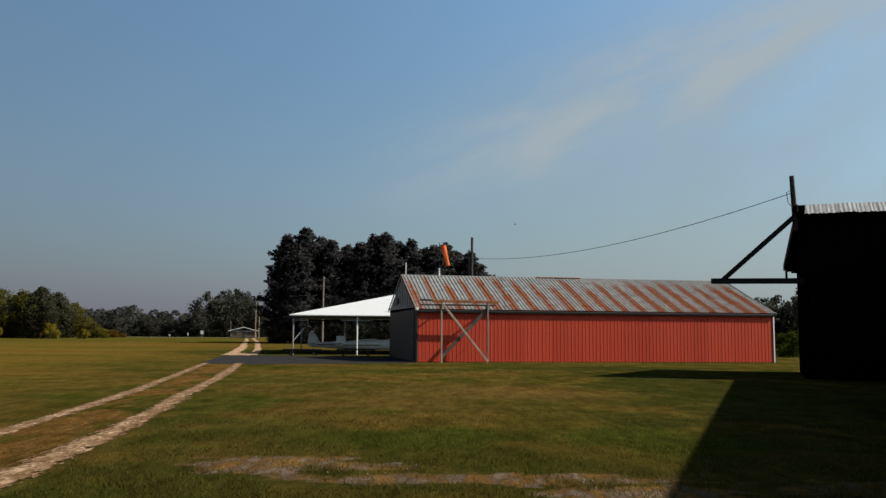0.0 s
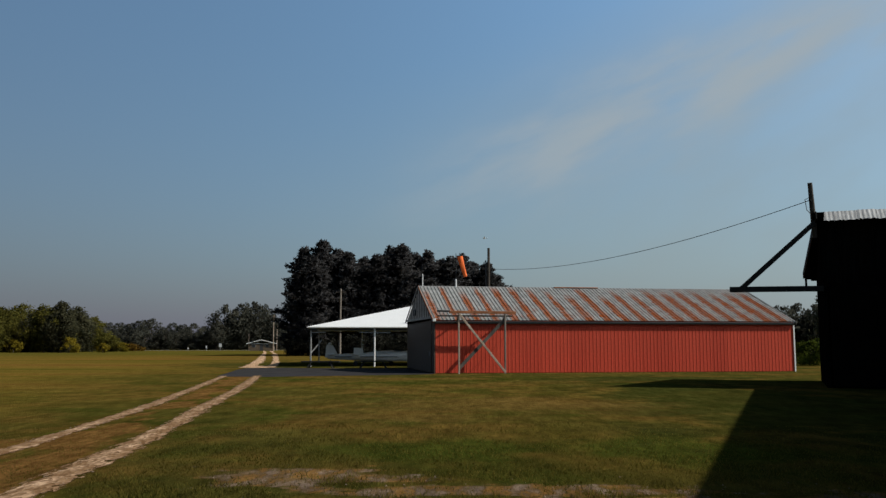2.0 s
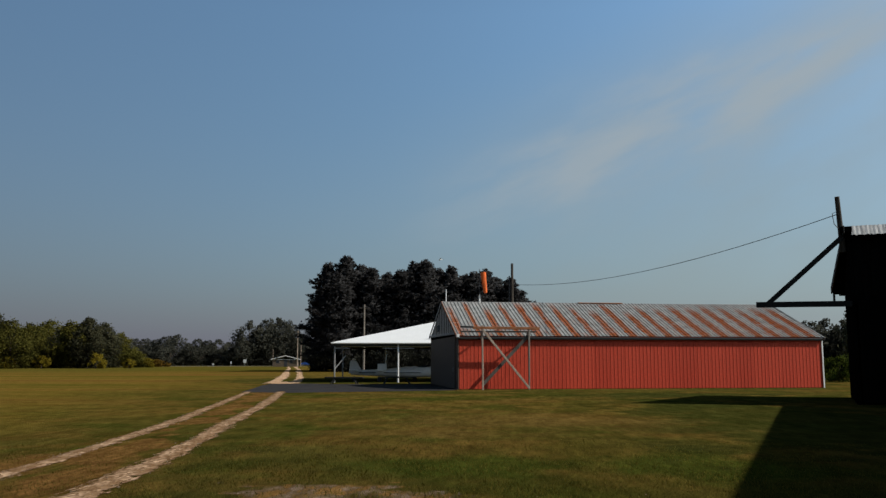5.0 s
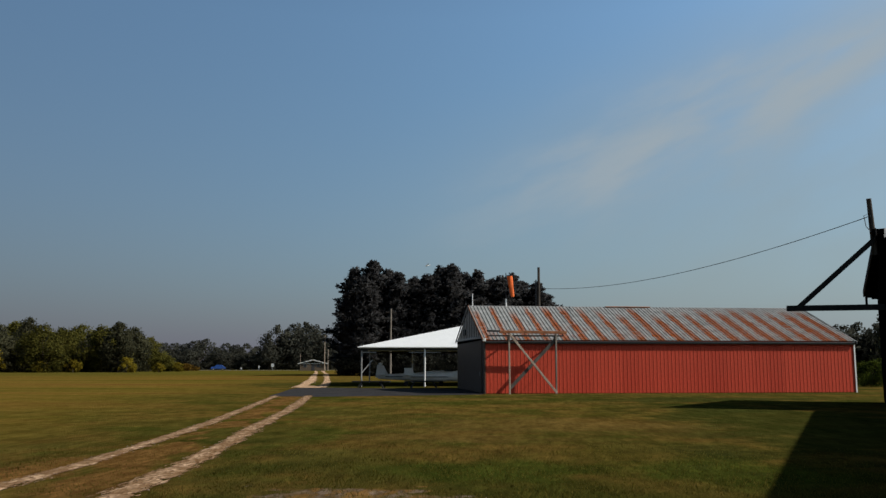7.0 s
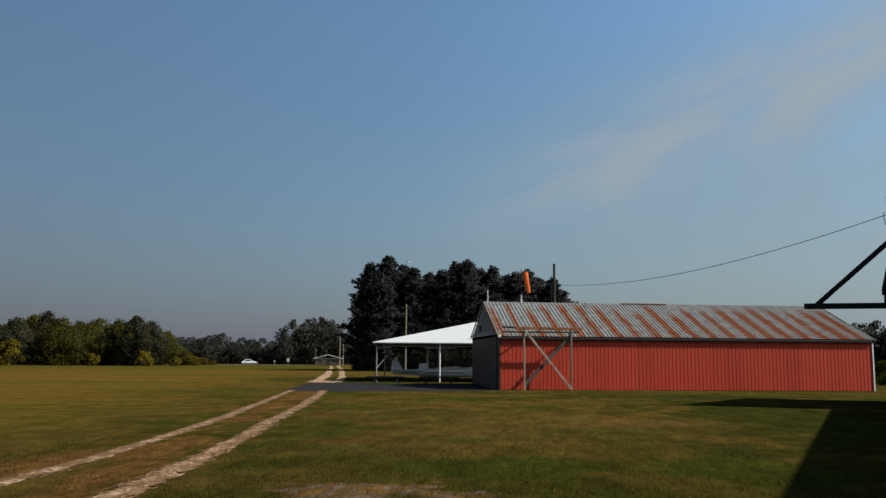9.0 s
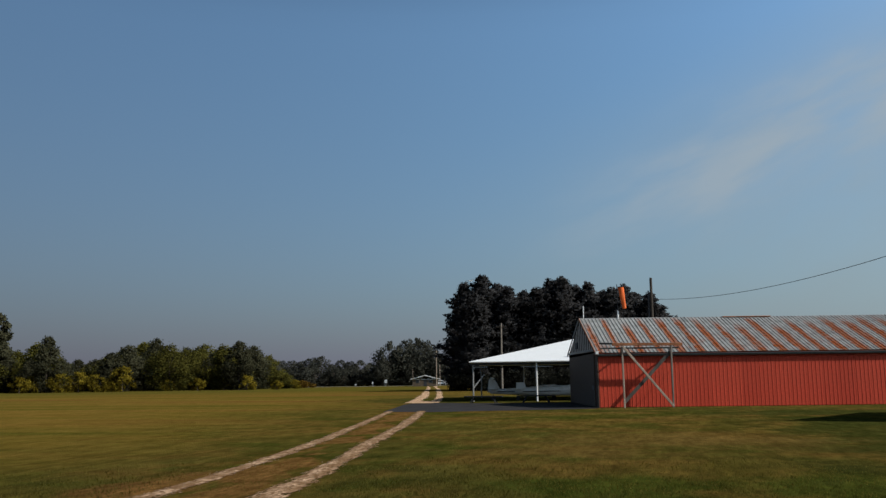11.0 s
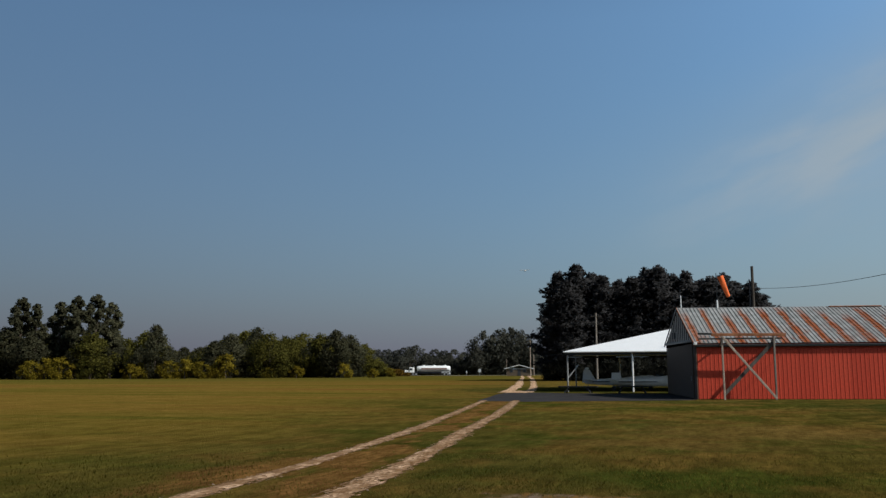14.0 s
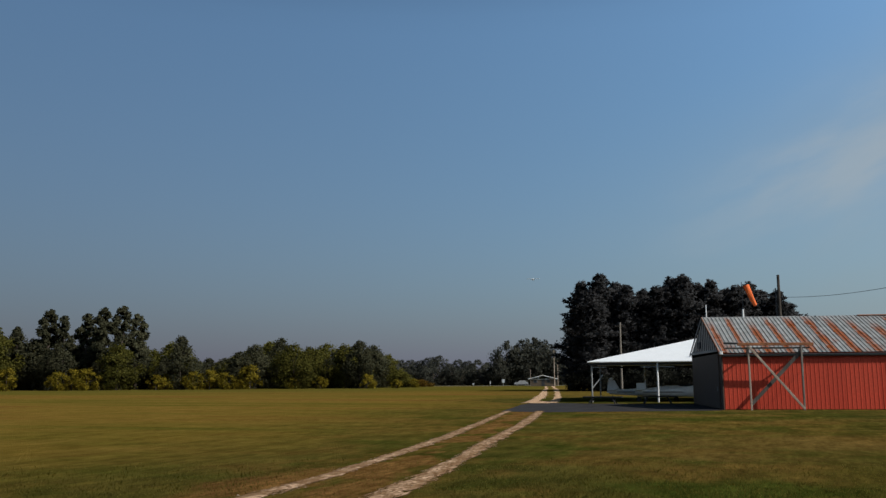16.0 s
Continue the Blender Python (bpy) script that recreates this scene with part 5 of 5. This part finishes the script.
def build_aircraft():
    """A small high-wing aircraft; it faces +x."""
    g = thing("light_aircraft", Matrix(), "small white light aircraft low in the sky", "aircraft")
    bm = bmesh.new()
    rings = []
    for x, w, z in ((-4.6, 0.08, 0.25), (-3.0, 0.22, 0.12), (-0.8, 0.5, 0.0), (1.0, 0.58, 0.0), (2.0, 0.45, -0.1), (2.9, 0.3, -0.12), (3.1, 0.1, -0.12)):
        rings.append([bm.verts.new((x, w * math.cos(a), z + w * 1.15 * math.sin(a))) for a in (2 * math.pi * j / 12 for j in range(12))])
    for a, b in zip(rings, rings[1:]):
        for j in range(12):
            bm.faces.new((a[j], b[j], b[(j + 1) % 12], a[(j + 1) % 12]))
    bm.faces.new(rings[0]), bm.faces.new(rings[-1][::-1])
    bmesh.ops.recalc_face_normals(bm, faces=bm.faces)
    part("fuselage", bm, M_WHITE, g, smooth=True)
    part("wing", box(-0.3, 1.2, -5.4, 5.4, 0.62, 0.78, 0.05), M_WHITE, g)
    part("tailplane", box(-4.7, -3.9, -1.7, 1.7, 0.28, 0.36, 0.02), M_WHITE, g)
    bm = beam((-4.4, 0, 0.3), (-4.75, 0, 1.6), 0.08, 0.9)
    part("fin", bm, M_WHITE, g)
    for y in (-1.1, 1.1):
        part("wheel_leg", beam((0.6, y * 0.3, -0.4), (0.6, y, -1.0), 0.06, 0.1), M_ZINC, g)
        part("wheel", tube([(0.6, y - 0.07, -1.05), (0.6, y + 0.07, -1.05)], 0.2, 12), M_TYRE, g)
        part("wing_strut", beam((0.5, y * 0.45, -0.3), (0.5, y * 2.3, 0.62), 0.04, 0.1), M_WHITE, g)
    part("propeller", box(3.1, 3.16, -0.9, 0.9, -0.2, -0.05, 0.01), M_DARKSTEEL, g)
    return g


AIRCRAFT = build_aircraft()


# ---- grass blades and loose stones near the walk ----
def tris_mesh(name, co, mat, normals=None):
    n = len(co) // 3
    me = bpy.data.meshes.new(name)
    me.vertices.add(3 * n), me.loops.add(3 * n), me.polygons.add(n)
    me.vertices.foreach_set("co", co.astype(np.float32).ravel())
    me.loops.foreach_set("vertex_index", np.arange(3 * n, dtype=np.int32))
    me.polygons.foreach_set("loop_start", np.arange(0, 3 * n, 3, dtype=np.int32))
    me.polygons.foreach_set("loop_total", np.full(n, 3, dtype=np.int32))
    me.update(calc_edges=True)
    if normals is not None:
        me.normals_split_custom_set_from_vertices(np.repeat(normals, 3, axis=0).astype(float).tolist())
    me.materials.append(mat)
    return me


def rut_gap(x, y):
    """Distance to the nearer of the two wheel ruts."""
    l, r = np.array(LEFT_RUT), np.array(RIGHT_RUT)
    return np.minimum(np.abs(x - np.interp(y, l[:, 1], l[:, 0])), np.abs(x - np.interp(y, r[:, 1], r[:, 0])))


def build_grass():
    rg = np.random.default_rng(77)
    for name, n, r0, r1, hgt, wid in (("grass", 330000, 7.6, 19.0, 0.034, 0.0045),):
        u = rg.random(n) ** 1.35
        r = r0 + (r1 - r0) * u
        a = np.radians(rg.uniform(-29, 50, n))
        x, y = -r * np.sin(a), r * np.cos(a)
        # clumps: keep by slow waves so that the sward is uneven
        wave = np.sin(x * 1.9 + 1.3 * np.sin(y * 0.8)) * np.sin(y * 2.3 + 1.7 * np.sin(x * 0.6)) + 0.6 * np.sin(x * 5.1 + y * 3.3)
        bare = np.minimum(np.hypot((x + 2.0) / 1.3, (y - 10.9) / 0.8), np.hypot((x - 0.5) / 2.6, (y - 9.9) / 0.42))
        bare = np.minimum(bare, np.hypot((x - 2.1) / 1.3, (y - 9.1) / 0.5)) + 0.5 * wave
        keep = (rut_gap(x, y) > 0.2 + 0.25 * rg.random(n)) & (rg.random(n) > 0.55 * np.clip(1.9 - np.abs(x + 3.87 + 0.163 * y), 0, 1)) & (rg.random(n) < 1.2 - 1.15 * r / r1) & (rg.random(n) < 0.7 + 0.2 * wave) & ((bare > 1.05) | (rg.random(n) < 0.3))
        # off the apron and away from the hangar walls
        far = np.abs(x + 13.5 + (y - 63) * 0.226 + 0.7) > 2.2
        keep &= (y < 60) | far
        keep &= ~((y > 43.5 + 0.35 * (x + 13)) & (x < 1) & (x > -17) & (y > 44))
        sx, sy = x + 1.45, y - 50.0
        keep &= (sx * -0.187 + sy * 0.982 < -0.05) | (x < -17.5)
        x, y = x[keep], y[keep]
        m = len(x)
        verge = np.clip(1.6 - np.abs(x + 3.87 + 0.163 * y), 0, 1)
        h = hgt * (0.45 + 0.9 * rg.random(m)) * (1 - 0.5 * verge) * (1 + 0.35 * wave[keep])
        t = rg.random(m) * 6.283
        lean = rg.normal(0, 0.5, (m, 2)) * h[:, None]
        w = wid * (0.6 + 0.8 * rg.random(m))
        co = np.zeros((m, 3, 3))
        co[:, 0] = np.stack([x - w * np.cos(t), y - w * np.sin(t), np.zeros(m)], 1)
        co[:, 1] = np.stack([x + w * np.cos(t), y + w * np.sin(t), np.zeros(m)], 1)
        co[:, 2] = np.stack([x + lean[:, 0], y + lean[:, 1], h], 1)
        ob = new(name, tris_mesh(name, co.reshape(-1, 3), M_BLADE, unit(rg.normal(0, 0.22, (m, 3)) + np.array([0, 0, 1.0]))))
        tagged(ob, "short mown grass with dry yellow blades", "grass", kind="stuff")


def build_stones():
    rg = np.random.default_rng(78)
    n = 5000
    y = 7 + 38 * rg.random(n) ** 1.6
    l, r = np.array(LEFT_RUT), np.array(RIGHT_RUT)
    side = rg.random(n) < 0.42
    x = np.where(side, np.interp(y, l[:, 1], l[:, 0]), np.interp(y, r[:, 1], r[:, 0])) + rg.normal(0, 0.09, n)
    extra = 60
    xs = rg.uniform(-3.5, 6.5, extra)
    x = np.concatenate([x, xs])
    y = np.concatenate([y, 10.1 - 0.1 * xs + rg.normal(0, 0.4, extra)])
    n = len(x)
    s = 0.007 + 0.013 * rg.random(n) ** 2
    base = np.array([(1, 0, 0), (0, 1, 0), (-1, 0, 0), (0, -1, 0), (0, 0, 1)], float)
    tri = [(0, 1, 4), (1, 2, 4), (2, 3, 4), (3, 0, 4)]
    v = base[None] * s[:, None, None] * rg.uniform(0.6, 1.4, (n, 5, 3))
    a = rg.random(n) * 6.283
    c, q = np.cos(a)[:, None], np.sin(a)[:, None]
    v = np.stack([v[..., 0] * c - v[..., 1] * q + x[:, None], v[..., 0] * q + v[..., 1] * c + y[:, None], v[..., 2] * 0.8 + 0.012], -1)
    ob = new("stones", tris_mesh("stones", v[:, np.array(tri).ravel()].reshape(-1, 3), M_STONE))
    tagged(ob, "loose pale limestone chips along the wheel ruts", "stones", kind="stuff")


build_grass()
build_stones()


def build_insect():
    """A fly-sized insect; it faces +x."""
    v = thing("insect", Matrix(), "small dark flying insect close to the lens", "insect")
    bm = bmesh.new()
    for x, r in ((0.006, 0.0036), (0.0, 0.0050), (-0.008, 0.0054)):
        bmesh.ops.create_icosphere(bm, subdivisions=1, radius=r, matrix=Matrix.Translation((x, 0, 0)) @ Matrix.Diagonal((1.3, 1, 0.9, 1)))
    part("body", bm, M_CABLE, v)
    for y in (-1, 1):
        part("wing", beam((0, y * 0.003, 0.003), (-0.006, y * 0.016, 0.009), 0.006, 0.0008, bevel=0), M_DARKSTEEL, v)
    return v


INSECT = build_insect()


# ---- what moves ----
def motions():
    # windsock: lean from the vertical, degrees towards +x
    lean = [(0, 14), (0.5, 15), (1, 14), (1.5, 15), (2, 16), (2.5, 15), (3, 13), (3.5, 11), (4, 8), (6.5, 6), (7, 8), (7.5, 9.5), (8, 8), (8.5, 11), (10.8, 7), (11, 8), (11.5, 7), (12, 9), (12.5, 11), (13, 17), (13.5, 22), (14, 19), (14.5, 18), (15, 13), (15.5, 14), (16, 21)]
    at = MAST + Vector((0.24, -0.05, MAST_TOP - 0.15))
    walk(WINDSOCK, [(t, pose(*at, 0, -a, 0)) for t, a in lean])
    # an insect rises out of the grass and whisks past overhead
    rest = (-2.2, 9.0, 0.06)
    rows = [(0, pose(*rest)), (12.2, pose(*rest))]
    for t, az, el, d in ((12.7, 12.07, 7.55, 8.6), (12.8, 12.0, 8.9, 7.0), (12.9, 8.8, 12.0, 5.4), (13.0, 4.55, 15.1, 4.2), (13.1, -3.0, 26.0, 2.8)):
        rows.append((t, pose(*polar(az, d * math.cos(radians(el)), EYE[2] + d * math.sin(radians(el))), 0, -25, -60)))
    rows += [(13.3, pose(1.2, -1.5, 3.4, 0, -20, -60)), (14, pose(4, -12, 4.5, 0, 0, -60)), (16, pose(6, -40, 5, 0, 0, -60))]
    walk(INSECT, rows)
    # lorry along the road, going left
    rows = []
    for t in (0, 4, 8, 10, 11, 12, 13, 14, 15, 16):
        az = 14.2 + (t - 12.5) * 2.88
        p = polar(az, 288 + 0.9 * abs(az - 16))
        rows.append((t, pose(p.x, p.y, ROAD_Z, 0, 0, 180 + az)))
    walk(LORRY, rows)
    rows = []
    for t in (0, 2, 4, 6, 7, 8, 10, 12, 14, 16):
        az = 16.9 + (t - 6.5) * 3.65
        p = polar(az, 284 + 0.9 * abs(az - 16))
        rows.append((t, pose(p.x, p.y, ROAD_Z, 0, 0, 180 + az)))
    walk(CAR, rows)
    rows = []
    for t in (0, 2, 4, 6, 7, 8, 9, 10, 12, 14, 16):
        az = 20.8 - (t - 8.0) * 3.0
        p = polar(az, 291 + 0.9 * abs(az - 16))
        rows.append((t, pose(p.x, p.y, ROAD_Z, 0, 0, az)))
    walk(WHITE_CAR, rows)
    rows = []
    for t in (0, 4, 8, 10, 12, 13, 14, 15, 16):
        az = 14.2 + (t - 16.0) * 3.0
        p = polar(az, 285 + 0.9 * abs(az - 16))
        rows.append((t, pose(p.x, p.y, ROAD_Z, 0, 0, 180 + az)))
    walk(SILVER_CAR, rows)
    rows = []
    # the aircraft crosses to the left, then turns in towards the field
    for t, az, el, d, turn in ((0, -4.77, 7.22, 1950, 0), (1, -3.26, 7.12, 1900, 2), (2, -1.65, 7.0, 1850, 4), (3, -0.15, 6.85, 1800, 7), (4, 1.35, 6.72, 1750, 10), (5.5, 3.5, 6.6, 1670, 16), (7, 5.4, 6.52, 1590, 22), (8.5, 7.15, 6.48, 1515, 30),
                               (10, 8.75, 6.47, 1440, 48), (11, 9.75, 6.47, 1390, 62), (12, 10.65, 6.48, 1340, 74), (13, 11.65, 6.49, 1230, 81), (14, 12.3, 6.47, 1150, 85), (15, 12.9, 6.49, 1060, 89), (16, 13.3, 6.54, 960, 91)):
        rows.append((t, pose(*polar(az, 0.8 * d, height_at(el, 0.8 * d)), 16 if t < 10 else 22 - 1.4 * t, 0, 180 + az + turn)))
    walk(AIRCRAFT, rows)


motions()
